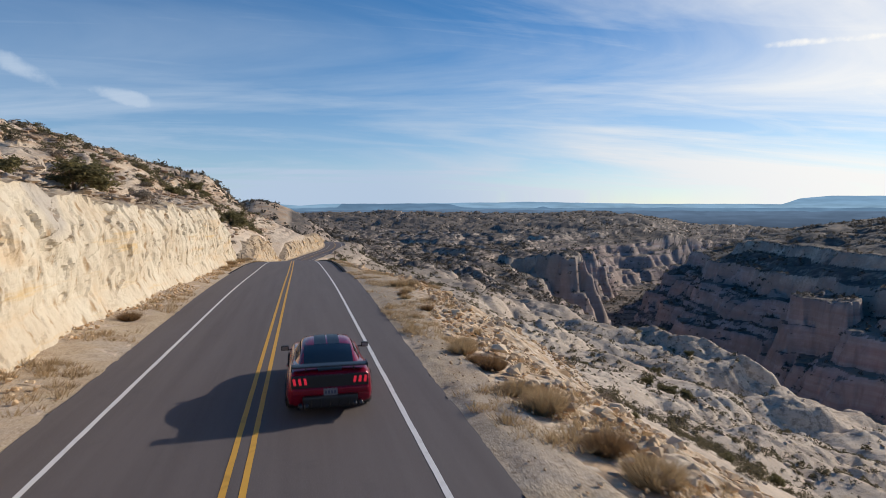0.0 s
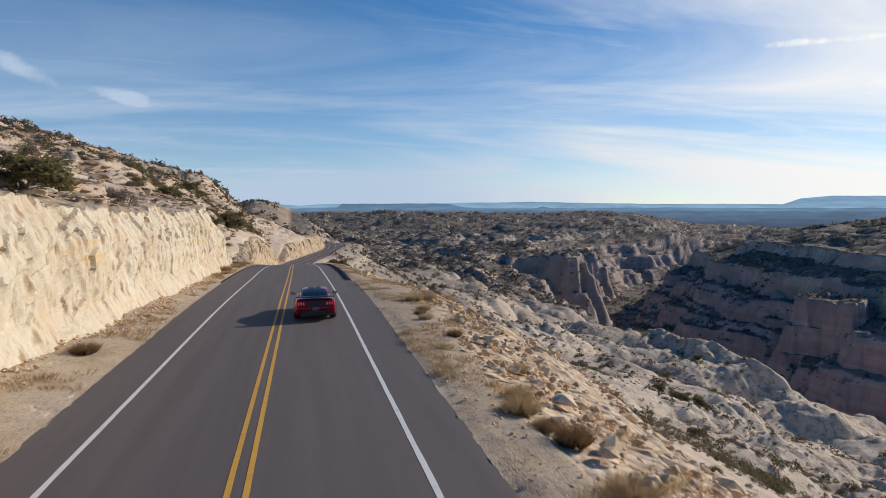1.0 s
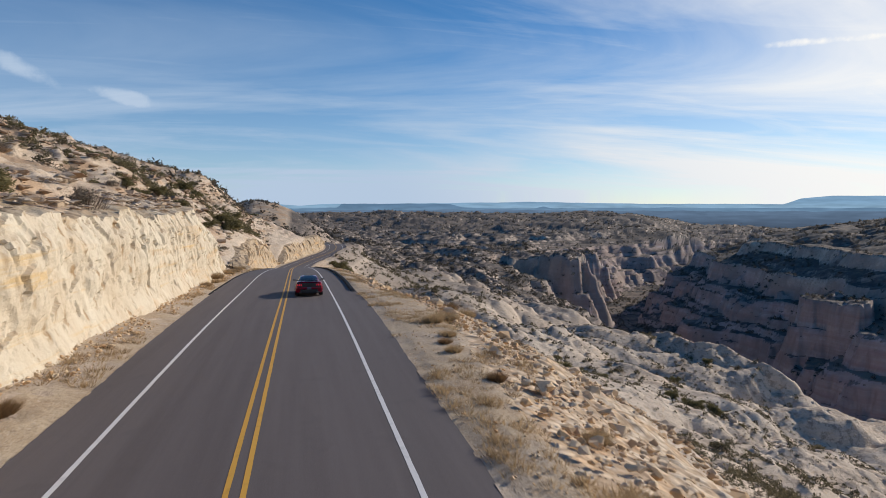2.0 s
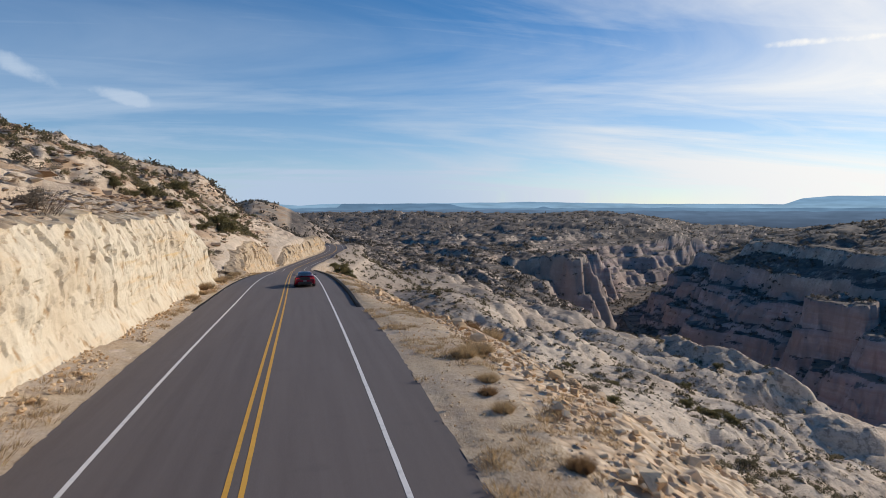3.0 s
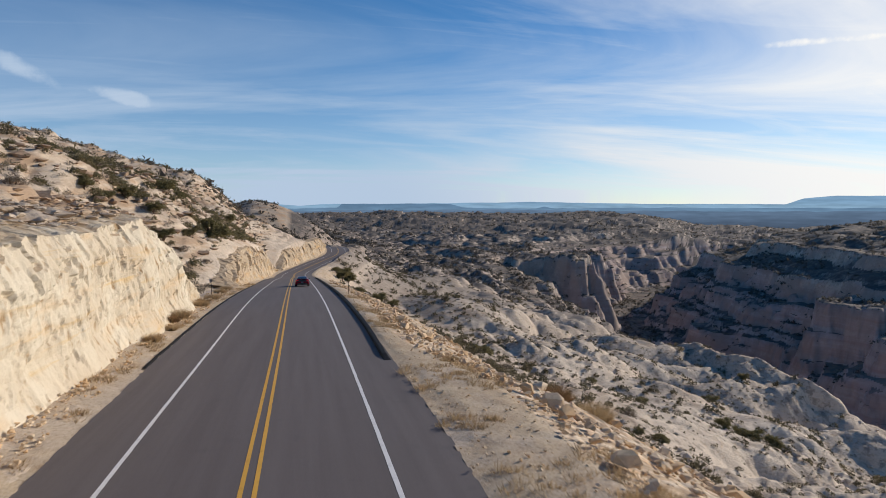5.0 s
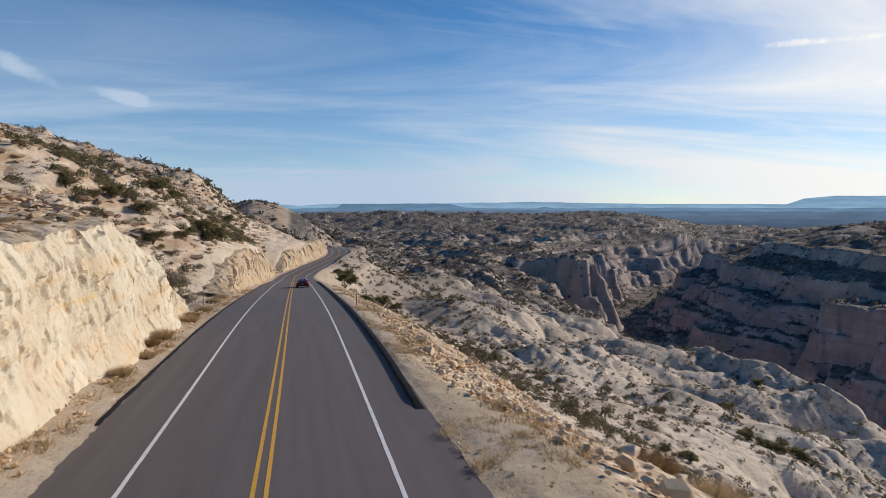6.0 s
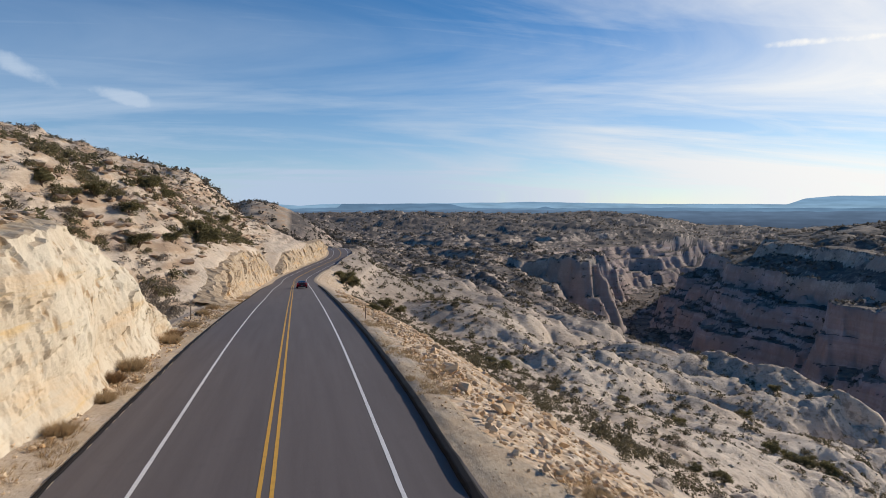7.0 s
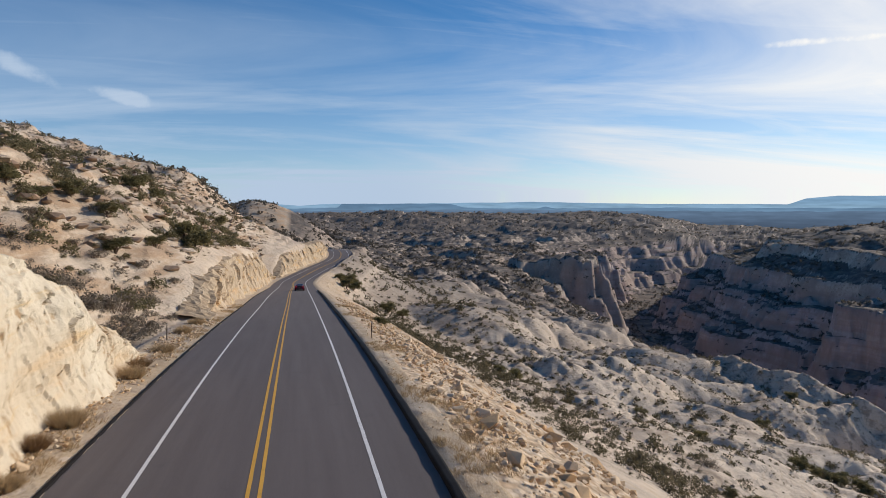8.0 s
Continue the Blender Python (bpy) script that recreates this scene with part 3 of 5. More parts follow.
def raw_mesh(name, co, faces, material, smooth=False):
    n = faces.shape[1]
    me = bpy.data.meshes.new(name)
    me.vertices.add(len(co))
    me.vertices.foreach_set("co", co.astype(np.float32).ravel())
    me.loops.add(faces.size)
    me.loops.foreach_set("vertex_index", faces.astype(np.int32).ravel())
    me.polygons.add(len(faces))
    me.polygons.foreach_set("loop_start", np.arange(0, faces.size, n, dtype=np.int32))
    me.polygons.foreach_set("loop_total", np.full(len(faces), n, np.int32))
    me.polygons.foreach_set("use_smooth", np.full(len(faces), smooth))
    me.update(calc_edges=True)
    me.validate()
    me.materials.append(material)
    return me


def part(name, bm, material, parent, label="", smooth=False):
    me = bpy.data.meshes.new(name)
    bm.to_mesh(me)
    bm.free()
    me.materials.append(material)
    if smooth:
        for p in me.polygons:
            p.use_smooth = True
    ob = new(name, me)
    ob.parent = parent
    return tagged(ob, label)


# ---- ground ----


def build_ground():
    fine = np.radians(np.arange(-46, 60, 0.165))
    coarse = np.radians(np.arange(64, 311, 3.0))
    ang = np.concatenate([fine, coarse])
    rad = np.concatenate([np.geomspace(1, 9, 12)[:-1], np.geomspace(9, 150, 400)[:-1], np.geomspace(150, 1600, 640)[:-1], np.geomspace(1600, 4900, 90)])
    R, A = np.meshgrid(rad, ang, indexing="ij")
    X, Y = 1.5 + R * np.sin(A), -14 + R * np.cos(A)
    Z = land(X, Y)
    # the road bed
    inside = (X - road_x(Y) > left_edge(Y) - 0.2) & (X - road_x(Y) < right_edge(Y) + 0.25) & (Y < 455) & (Y > -75)
    Z = np.where(inside, road_z(Y) - 0.3, Z)
    xr = X - road_x(Y)
    Z = Z - 0.25 * (xr > right_edge(Y) + 0.2) * (1 - step(11.5, 13.5, xr)) * (Y < 256) * (Y > -22)
    me = grid_mesh("ground", X, Y, Z, LAND, wrap=True, smooth=True)
    return tagged(new("ground", me), "pale slickrock desert sloping into a red canyon", "ground", kind="structure")


ground = build_ground()


def strip(name, ys, offsets, lift, material, label, category, jitter=0.0, kind="structure"):
    """A ribbon along the road; offsets are functions of y."""
    ys = np.asarray(ys, float)
    s, c = road_lean(ys)
    cols = [np.asarray(o(ys) if callable(o) else np.full_like(ys, o)) for o in offsets]
    PX = np.stack([road_x(ys) + o * c for o in cols], 1)
    PY = np.stack([ys - o * s for o in cols], 1)
    lifts = lift if isinstance(lift, (list, tuple)) else [lift] * len(cols)
    PZ = np.stack([road_z(ys) + l - 0.012 * np.abs(o) for l, o in zip(lifts, cols)], 1)
    me = grid_mesh(name, PX[:, ::-1], PY[:, ::-1], PZ[:, ::-1], material)
    return tagged(new(name, me), label, category, kind=kind)


def ragged(edge, amount, seed):
    return lambda y: edge(y) + amount * fbm(y, y * 0 + seed, 1.6, 3, seed)


ALONG = np.concatenate([np.arange(-70, 120, 0.4), np.arange(120, 440, 1.5)])
road = strip("road", ALONG, [lambda y: ragged(left_edge, 0.045, 3)(y) - 0.12, ragged(left_edge, 0.045, 3), -3.3, -1.6, 0.0, 1.6, 3.3, ragged(right_edge, 0.04, 4),
                             lambda y: ragged(right_edge, 0.04, 4)(y) + 0.12], [-0.25, 0, 0, 0, 0, 0, 0, 0, -0.25], ASPHALT,
             "grey-brown asphalt two-lane road running downhill", "road")
for o, w in ((-HALF, 0.06), (HALF, 0.06)):
    strip("edge_line", ALONG, [lambda y, v=o - w: v + 0.008 * fbm(y, y * 0, 0.9, 2, 8), lambda y, v=o + w: v + 0.008 * fbm(y, y * 0 + 5, 0.9, 2, 9)], 0.006, WHITE,
          "worn white painted edge line on the asphalt", "road marking")
for o in (-0.155, 0.155):
    strip("centre_line", ALONG, [lambda y, v=o - 0.055: v + 0.006 * fbm(y, y * 0, 0.9, 2, 6), lambda y, v=o + 0.055: v + 0.006 * fbm(y, y * 0, 0.9, 2, 7)], 0.006, YELLOW,
          "yellow painted double centre line on asphalt", "road marking")


def verge_strip(name, side, near, width, label, seed):
    ys = np.concatenate([np.arange(-30, 140, 0.3), np.arange(140, 400, 1.2)])
    n = 14
    U = np.linspace(0, 1, n)
    s, c = road_lean(ys)
    edge = near(ys) - side * 0.05
    off = edge[:, None] + side * U[None, :] * width(ys)[:, None]
    X = road_x(ys)[:, None] + off * c[:, None]
    Y = ys[:, None] - off * s[:, None]
    base = np.maximum(land(X, Y), road_z(Y) - 0.16 - 0.5 * U[None, :]) if side < 0 else land(X, Y)
    Z = base + 0.05 + 0.05 * fbm(X, Y, 0.7, 3, seed) - 0.03 - (0.16 * step(0.85, 1.0, U) + 0.09 * (1 - step(0, 0.3, U)))[None, :] * (side > 0)
    if side > 0:
        X, Y, Z = X[:, ::-1], Y[:, ::-1], Z[:, ::-1]
    return tagged(new(name, grid_mesh(name, X, Y, Z, GRAVEL, smooth=True)), label, "verge", kind="structure")


verge_strip("verge_hillside", -1, left_edge, lambda y: 8.3 + left_edge(y), "tan gravel verge with dry grass below the cut", 14)
verge_strip("verge_canyonside", 1, right_edge, lambda y: np.interp(y, [0, 20, 40, 52, 62, 80], [1.7, 1.8, 3.6, 3.6, 1.5, 1.3]), "tan gravel verge beside the drop", 15)


def build_bank():
    """The tipped, stony bank that carries the road."""
    ys = np.concatenate([np.arange(-24, 130, 0.22), np.arange(130, 260, 0.8)])
    U = np.linspace(0, 1, 52)
    s, c = road_lean(ys)
    start = right_edge(ys) + 0.7
    off = start[:, None] + U[None, :] * (15.0 - start + 1.4 * fbm(ys, ys * 0, 14, 3, 23))[:, None]
    X, Y = road_x(ys)[:, None] + off * c[:, None], ys[:, None] - off * s[:, None]
    rub = 0.16 * np.abs(fbm(X, Y, 0.9, 3, 25)) + 0.22 * fbm(X, Y, 3.5, 2, 27)
    Z = land(X, Y) - 0.06 + (0.1 + rub) * step(2.2, 3.6, off - start[:, None] - 0.8 * layby(ys)[:, None]) - 0.9 * step(0.88, 1.0, U)[None, :]
    me = grid_mesh("bank", X[:, ::-1], Y[:, ::-1], Z[:, ::-1], RUBBLE)
    return tagged(new("bank", me), "stony tan road bank dropping to the slickrock", "bank", kind="structure")


build_bank()


def rock_cut(name, y0, y1, base_off, lean, material, label, seed, dy=0.14, relief=1.0, chunk=1.0):
    """A blasted face of broken sandstone along the road, with its top folded back onto the hill."""
    ys = np.arange(y0, y1, dy)
    rows = 60
    V = np.concatenate([np.linspace(-0.12, 1, rows), np.full(8, 1.0)])
    back = np.concatenate([np.zeros(rows), np.linspace(0.12, 1, 8) ** 1.3 * 3.2])
    top = cut_top(ys) + 0.35 * fbm(ys, ys * 0 + seed, 5, 4, seed)
    hgt = V[None, :] * np.maximum(top, 0.05)[:, None]
    yy = np.repeat(ys[:, None], len(V), 1)
    # slabs, broken blocks and spalled hollows
    slab = 0.55 * fbm(yy, hgt * 0.15, 11, 2, seed + 3) + 0.16 * fbm(yy, hgt * 0.8, 3.4, 2, seed + 1)
    lean_y, lean_z = yy * 0.9 + 0.45 * hgt, hgt * 0.85 - 0.35 * yy
    block = chunk * (0.48 * facets(lean_y, lean_z, 1.4 * chunk, seed + 2, 1.1 + 0.15 * (chunk - 1)) + 0.34 * facets(lean_y + 3, lean_z * 1.1, 0.62 * chunk, seed + 4, 1.25 + 0.2 * (chunk - 1)))
    hollow = fbm(lean_y * 0.7, lean_z * 1.6, 0.9, 2, seed + 6)
    chip = block - 0.14 * step(0.52, 0.64, hollow) + 0.03 * fbm(yy, hgt, 0.35, 2, seed + 5)
    talus = 0.9 * np.maximum(0, 0.24 - V[None, :]) / 0.36
    bulge = 0.45 * step(0.75, 1.0, V)[None, :]
    off = -base_off - lean * hgt - 0.55 + slab * relief + chip * np.minimum(1, V + 0.3)[None, :] + talus - bulge - back[None, :]
    s, c = road_lean(ys)
    X = road_x(ys)[:, None] + off * c[:, None]
    Y = yy - off * s[:, None]
    Z = road_z(ys)[:, None] - 0.05 + hgt + back[None, :] * 0.22 + 0.12 * fbm(yy, off, 0.8, 2, seed + 6) * step(0.9, 1, V)[None, :] - 0.5 * step(0.85, 1.0, back / 3.2)[None, :]
    me = grid_mesh(name, X, Y, Z, material)
    return tagged(new(name, me), label, "rock face", kind="structure")


rock_cut("rock_cut_1", -30, 88, 7.1, 0.10, CUT, "cream sandstone road cut with blasted spalls", 101, 0.10, 1.1)
rock_cut("rock_cut_2", 108, 236, 7.3, 0.28, CUT_WARM, "ochre-stained sandstone road cut", 131, 0.22, 2.0, 2.3)
rock_cut("rock_cut_3", 240, 346, 7.0, 0.35, CUT_WARM, "pale weathered sandstone road cut at the bend", 151, 0.35, 2.0, 2.8)


# ---- the far skyline ----


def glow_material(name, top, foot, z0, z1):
    """A plain backdrop: distance haze painted into a colour that glows by itself."""
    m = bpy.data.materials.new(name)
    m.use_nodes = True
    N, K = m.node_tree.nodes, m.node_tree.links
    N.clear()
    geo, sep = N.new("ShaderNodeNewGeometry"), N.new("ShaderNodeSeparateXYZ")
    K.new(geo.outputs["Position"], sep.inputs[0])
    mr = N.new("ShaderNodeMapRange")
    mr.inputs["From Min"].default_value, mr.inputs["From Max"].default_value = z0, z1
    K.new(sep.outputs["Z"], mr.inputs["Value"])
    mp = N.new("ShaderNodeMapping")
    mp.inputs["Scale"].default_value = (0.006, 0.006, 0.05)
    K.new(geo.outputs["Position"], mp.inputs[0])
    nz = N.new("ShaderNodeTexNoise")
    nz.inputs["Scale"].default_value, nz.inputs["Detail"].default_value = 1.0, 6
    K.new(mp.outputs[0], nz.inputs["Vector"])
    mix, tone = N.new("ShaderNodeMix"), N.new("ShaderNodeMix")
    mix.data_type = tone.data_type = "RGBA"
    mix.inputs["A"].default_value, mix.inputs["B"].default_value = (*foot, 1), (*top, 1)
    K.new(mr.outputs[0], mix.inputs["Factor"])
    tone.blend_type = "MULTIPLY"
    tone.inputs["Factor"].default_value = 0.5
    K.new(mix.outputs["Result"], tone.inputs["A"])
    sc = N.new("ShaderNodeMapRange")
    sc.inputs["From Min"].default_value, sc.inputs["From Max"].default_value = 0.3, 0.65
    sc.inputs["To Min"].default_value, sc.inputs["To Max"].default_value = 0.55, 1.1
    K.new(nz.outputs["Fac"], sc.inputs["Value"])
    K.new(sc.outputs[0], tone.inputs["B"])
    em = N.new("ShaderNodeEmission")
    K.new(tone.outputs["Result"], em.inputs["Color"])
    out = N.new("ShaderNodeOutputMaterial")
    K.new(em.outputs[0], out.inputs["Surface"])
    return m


def skyline(name, dist, azs, tops, rough, colours, label, seed):
    az = np.linspace(-60, 75, 900)
    top = np.interp(az, azs, tops) + rough * fbm(az, az * 0 + seed, 3.0, 5, seed)
    lev = np.linspace(0, 1, 7)
    Z = -140 + (top[:, None] + 140) * lev[None, :]
    D = dist + 60 * (1 - lev[None, :]) ** 2 * -1 + 40 * fbm(az, az * 0, 2.0, 3, seed + 3)[:, None]
    a = np.radians(az)[:, None]
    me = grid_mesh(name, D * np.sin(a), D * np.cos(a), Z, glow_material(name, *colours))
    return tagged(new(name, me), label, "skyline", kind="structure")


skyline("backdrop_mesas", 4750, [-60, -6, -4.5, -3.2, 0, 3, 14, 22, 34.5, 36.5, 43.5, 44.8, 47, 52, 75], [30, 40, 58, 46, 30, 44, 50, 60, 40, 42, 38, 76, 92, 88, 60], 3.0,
        ((0.215, 0.36, 0.52), (0.27, 0.42, 0.56), 0, 60), "flat-topped mesas on the horizon in painted blue haze", 201)
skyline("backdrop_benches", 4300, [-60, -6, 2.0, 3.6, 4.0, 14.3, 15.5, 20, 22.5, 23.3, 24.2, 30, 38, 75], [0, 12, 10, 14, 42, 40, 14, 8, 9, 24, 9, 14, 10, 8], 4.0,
        ((0.115, 0.205, 0.32), (0.16, 0.27, 0.40), -10, 45), "distant benches and a long cliff in painted blue haze", 211)
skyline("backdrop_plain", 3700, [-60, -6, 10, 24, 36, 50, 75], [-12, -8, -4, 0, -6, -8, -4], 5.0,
        ((0.14, 0.215, 0.32), (0.085, 0.125, 0.19), -75, 5), "wooded tableland far off in painted dark blue haze", 221)

# ---- kerbs and posts ----


def kerb(name, y0, y1, side, near, wide, tall, label):
    ys = np.arange(y0, y1, 0.5)
    s, c = road_lean(ys)
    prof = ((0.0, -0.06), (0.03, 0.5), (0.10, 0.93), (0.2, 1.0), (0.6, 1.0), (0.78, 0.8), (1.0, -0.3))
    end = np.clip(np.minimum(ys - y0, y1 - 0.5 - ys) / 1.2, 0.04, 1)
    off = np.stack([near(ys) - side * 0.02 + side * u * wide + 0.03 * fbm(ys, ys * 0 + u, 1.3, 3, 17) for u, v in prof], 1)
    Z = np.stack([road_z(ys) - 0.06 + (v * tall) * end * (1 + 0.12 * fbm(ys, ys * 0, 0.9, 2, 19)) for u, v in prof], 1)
    X, Y = road_x(ys)[:, None] + off * c[:, None], ys[:, None] - off * s[:, None]
    if side > 0:
        X, Y, Z = X[:, ::-1], Y[:, ::-1], Z[:, ::-1]
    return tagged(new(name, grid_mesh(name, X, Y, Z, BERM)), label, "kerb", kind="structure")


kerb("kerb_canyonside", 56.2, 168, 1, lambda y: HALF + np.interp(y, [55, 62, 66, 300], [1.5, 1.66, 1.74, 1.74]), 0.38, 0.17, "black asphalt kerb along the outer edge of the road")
kerb("kerb_hillside", 57, 200, -1, left_edge, 0.18, 0.06, "low dark asphalt lip beside the gravel verge")

RUST = plain("rusty_steel", (0.10, 0.055, 0.035), 0.8, 0.3)
REFLECT = plain("reflector", (0.55, 0.5, 0.42), 0.35)


def box(bm, cx, cy, cz, sx, sy, sz, bevel=0.0):
    m = Matrix.Translation((cx, cy, cz)) @ Matrix.Diagonal((sx, sy, sz, 1))
    vs = bmesh.ops.create_cube(bm, size=1, matrix=m)["verts"]
    if bevel:
        es = list({e for v in vs for e in v.link_edges})
        bmesh.ops.bevel(bm, geom=es, offset=bevel, segments=2, affect="EDGES", profile=0.7)
    return bm


def marker_post():
    post = new("marker_post")
    bm = bmesh.new()
    box(bm, 0, 0, 0.5, 0.05, 0.012, 1.5)
    box(bm, -0.022, -0.015, 0.5, 0.012, 0.03, 1.5)
    box(bm, 0.022, -0.015, 0.5, 0.012, 0.03, 1.5)
    part("steel_channel", bm, RUST, post, "rusty brown steel channel")
    bm = bmesh.new()
    box(bm, 0, -0.036, 1.14, 0.07, 0.008, 0.12, 0.003)
    part("reflector_plate", bm, REFLECT, post)
    return tagged(post, "thin rusty steel marker post beside the road", "post", "marker posts along the road")


first_post = marker_post()
first_post.matrix_basis = pose(-7.4, 93.5, float(land(np.array([-7.4]), np.array([93.5]))[0]), 0, 2, 8)
copy_thing(first_post, pose(6.3, 91, float(land(np.array([6.3]), np.array([91.0]))[0]) + 0.02, 0, -2, -5))

# ---- stones ----


def stone_shape(seed, flat=0.7):
    rng = np.random.default_rng(seed)
    bm = bmesh.new()
    for p in rng.normal(size=(13, 3)):
        p = p / np.linalg.norm(p) * rng.uniform(0.38, 0.55)
        bm.verts.new((p[0] * rng.uniform(0.9, 1.2), p[1], p[2] * flat))
    bmesh.ops.convex_hull(bm, input=bm.verts)
    loose = [v for v in bm.verts if not v.link_faces]
    bmesh.ops.delete(bm, geom=loose, context="VERTS")
    bmesh.ops.triangulate(bm, faces=bm.faces)
    bm.verts.index_update()
    co = np.array([v.co for v in bm.verts])
    tri = np.array([[v.index for v in f.verts] for f in bm.faces])
    bm.free()
    return co, tri


def stone_material():
    m = Mat("loose_stone", 0.9)
    rnd = m.N.new("ShaderNodeObjectInfo").outputs["Random"]
    isl = m.N.new("ShaderNodeNewGeometry").outputs["Random Per Island"]
    pick = m.math("FRACT", m.math("ADD", rnd, isl), 0.0)
    a = m.mix(pick, (0.74, 0.59, 0.41), (0.62, 0.39, 0.19))
    a = m.mix(m.ramp(m.noise(5, 5, 0.6), 0.4, 0.7, 0, 0.45), a, (0.40, 0.29, 0.18))
    m.colour(a)
    m.bump(m.noise(12, 4, 0.6), 0.5, 0.03)
    return m.m


STONE = stone_material()
SHAPES = [stone_shape(300 + i, 0.55 + 0.05 * (i % 5)) for i in range(12)]
STONE_MESH = [raw_mesh("stone", c, t, STONE) for c, t in SHAPES]


def joined_stones(name, x, y, size, material, label, flat=1.0, sink=0.15, lift=0.0):
    rng = np.random.default_rng(len(x))
    z = land(x, y) + lift
    cos, tris, base = [], [], 0
    for i in range(len(x)):
        c, t = SHAPES[i % 12]
        a = rng.uniform(0, 6.28)
        ca, sa = math.cos(a), math.sin(a)
        q = np.stack([c[:, 0] * ca - c[:, 1] * sa, c[:, 0] * sa + c[:, 1] * ca, c[:, 2] * flat], 1) * size[i]
        cos.append(q + (x[i], y[i], z[i] + size[i] * sink * flat))
        tris.append(t + base)
        base += len(c)
    me = raw_mesh(name, np.concatenate(cos), np.concatenate(tris), material)
    return tagged(new(name, me), label, "stones", kind="stuff")


def bank(n, x0, x1, y0, y1, s0, s1, power, seed, wide=0.0):
    rng = np.random.default_rng(seed)
    y = rng.uniform(y0, y1, n)
    x = road_x(y) + x0 + (x1 - x0) * rng.uniform(0, 1, n) + wide * layby(y)
    return x, y, s0 + (s1 - s0) * rng.uniform(0, 1, n) ** power


# the larger stones of the bank below the road, one by one
bx, by, bs = bank(290, 7.2, 14.5, 6, 105, 0.24, 0.95, 2.4, 31, 1.0)
bz = land(bx, by) + 0.1
for i in range(len(bx)):
    ob = new("stone", STONE_MESH[i % 12])
    ob.parent = ground
    ob.matrix_basis = pose(bx[i], by[i], bz[i] + 0.12 * bs[i], 20 * math.sin(i), 18, 137.5 * i) @ Matrix.Diagonal((bs[i], bs[i], bs[i] * 0.9, 1))
x, y, s = bank(8200, 6.7, 15.5, 0, 140, 0.07, 0.42, 2.4, 33, 0.9)
keep = fbm(x, y, 9, 2, 35) > -0.55
joined_stones("bank_rubble", x[keep], y[keep], s[keep], STONE, "broken tan sandstone rubble on the bank", lift=0.1)
x, y, s = bank(5600, -8.0, -5.4, -12, 108, 0.04, 0.28, 3.0, 37)
keep = (x < left_edge(y) - 0.3) & (fbm(x, y, 4, 2, 38) > -0.25 - 0.35 * (-x - 6.0))
joined_stones("talus", x[keep], y[keep], s[keep], STONE, "pale chips fallen from the cut", lift=0.08)
x, y, s = bank(3600, 4.9, 9.5, 0, 100, 0.025, 0.14, 2.2, 39)
keep = x > right_edge(y) + 0.12 + 0.5 * (y > 54)
x, y, s = x[keep], y[keep], s[keep]
joined_stones("verge_pebbles", x, y, s, STONE, "small pale pebbles on the verge", lift=0.04)


def scatter(n, x0, x1, y0, y1, seed, size=40, level=0.0, clear=10.0):
    """Uneven, clumped places off the road."""
    rng = np.random.default_rng(seed)
    x, y = rng.uniform(x0, x1, n), rng.uniform(y0, y1, n)
    keep = (fbm(x, y, size, 3, seed) + rng.uniform(-0.35, 0.35, n) > level) & (np.abs(x - road_x(y)) > clear)
    return x[keep], y[keep]


rng = np.random.default_rng(41)
x, y = scatter(6500, -75, -9.5, 15, 330, 43, 26, -0.15, 10.5)
joined_stones("hill_slabs", x, y, 0.4 + 2.6 * rng.uniform(0, 1, len(x)) ** 2.6, LAND, "weathered sandstone slabs strewn over the hill", 0.42, 0.1)
x, y, s = bank(2600, -13.5, -8.0, 2, 84, 0.12, 0.95, 2.6, 49)
joined_stones("cliff_edge_slabs", x, y, s, LAND, "loose pale slabs along the lip of the cut", 0.5, 0.3, 0.2)
BROWN_ROCK = plain("dark_brown_rock", (0.33, 0.225, 0.145), 0.9, 0.0, 0.45, 1.2)
x, y = scatter(2600, -64, -10, 95, 300, 45, 22, -0.1, 10.5)
joined_stones("hill_boulders", x, y, 0.5 + 2.3 * rng.uniform(0, 1, len(x)) ** 2.4, BROWN_ROCK, "brown weathered blocks broken from the hillside ledges", 0.6, 0.1)
x, y = scatter(2400, 16, 190, 30, 300, 47, 30, 0.0, 15)
joined_stones("slope_boulders", x, y, 0.4 + 2.2 * rng.uniform(0, 1, len(x)) ** 3, LAND, "grey boulders lying on the slickrock slope", 0.75, 0.15)


def ledge_rock(x, y, size, turn):
    ob = new("boulder", STONE_MESH[int(abs(x * 7 + y)) % 12])
    z = float(land(np.array([x]), np.array([y]))[0])
    ob.matrix_basis = pose(x, y, z + size * 0.2, 8, -10, turn) @ Matrix.Diagonal((size * 1.2, size, size * 0.85, 1))
    return tagged(ob, "angular tan sandstone boulder on the bank", "boulder", "boulders on the bank")


for x, y, s in ((15.5, 46, 1.0), (8.7, 73, 0.75), (8.6, 71.2, 0.5), (13.1, 78.4, 0.65), (14.0, 78.9, 0.6), (12.7, 80.3, 0.55), (-6.45, 69.4, 0.55), (16.5, 66, 1.5), (17.5, 64, 1.2), (12.7, 75.2, 1.0), (10, 82, 0.9)):
    ledge_rock(x, y, s, 61 * x + 23 * y)

OCHRE = plain("ochre_rock", (0.47, 0.29, 0.14), 0.9, 0.0, 0.35, 2.0)


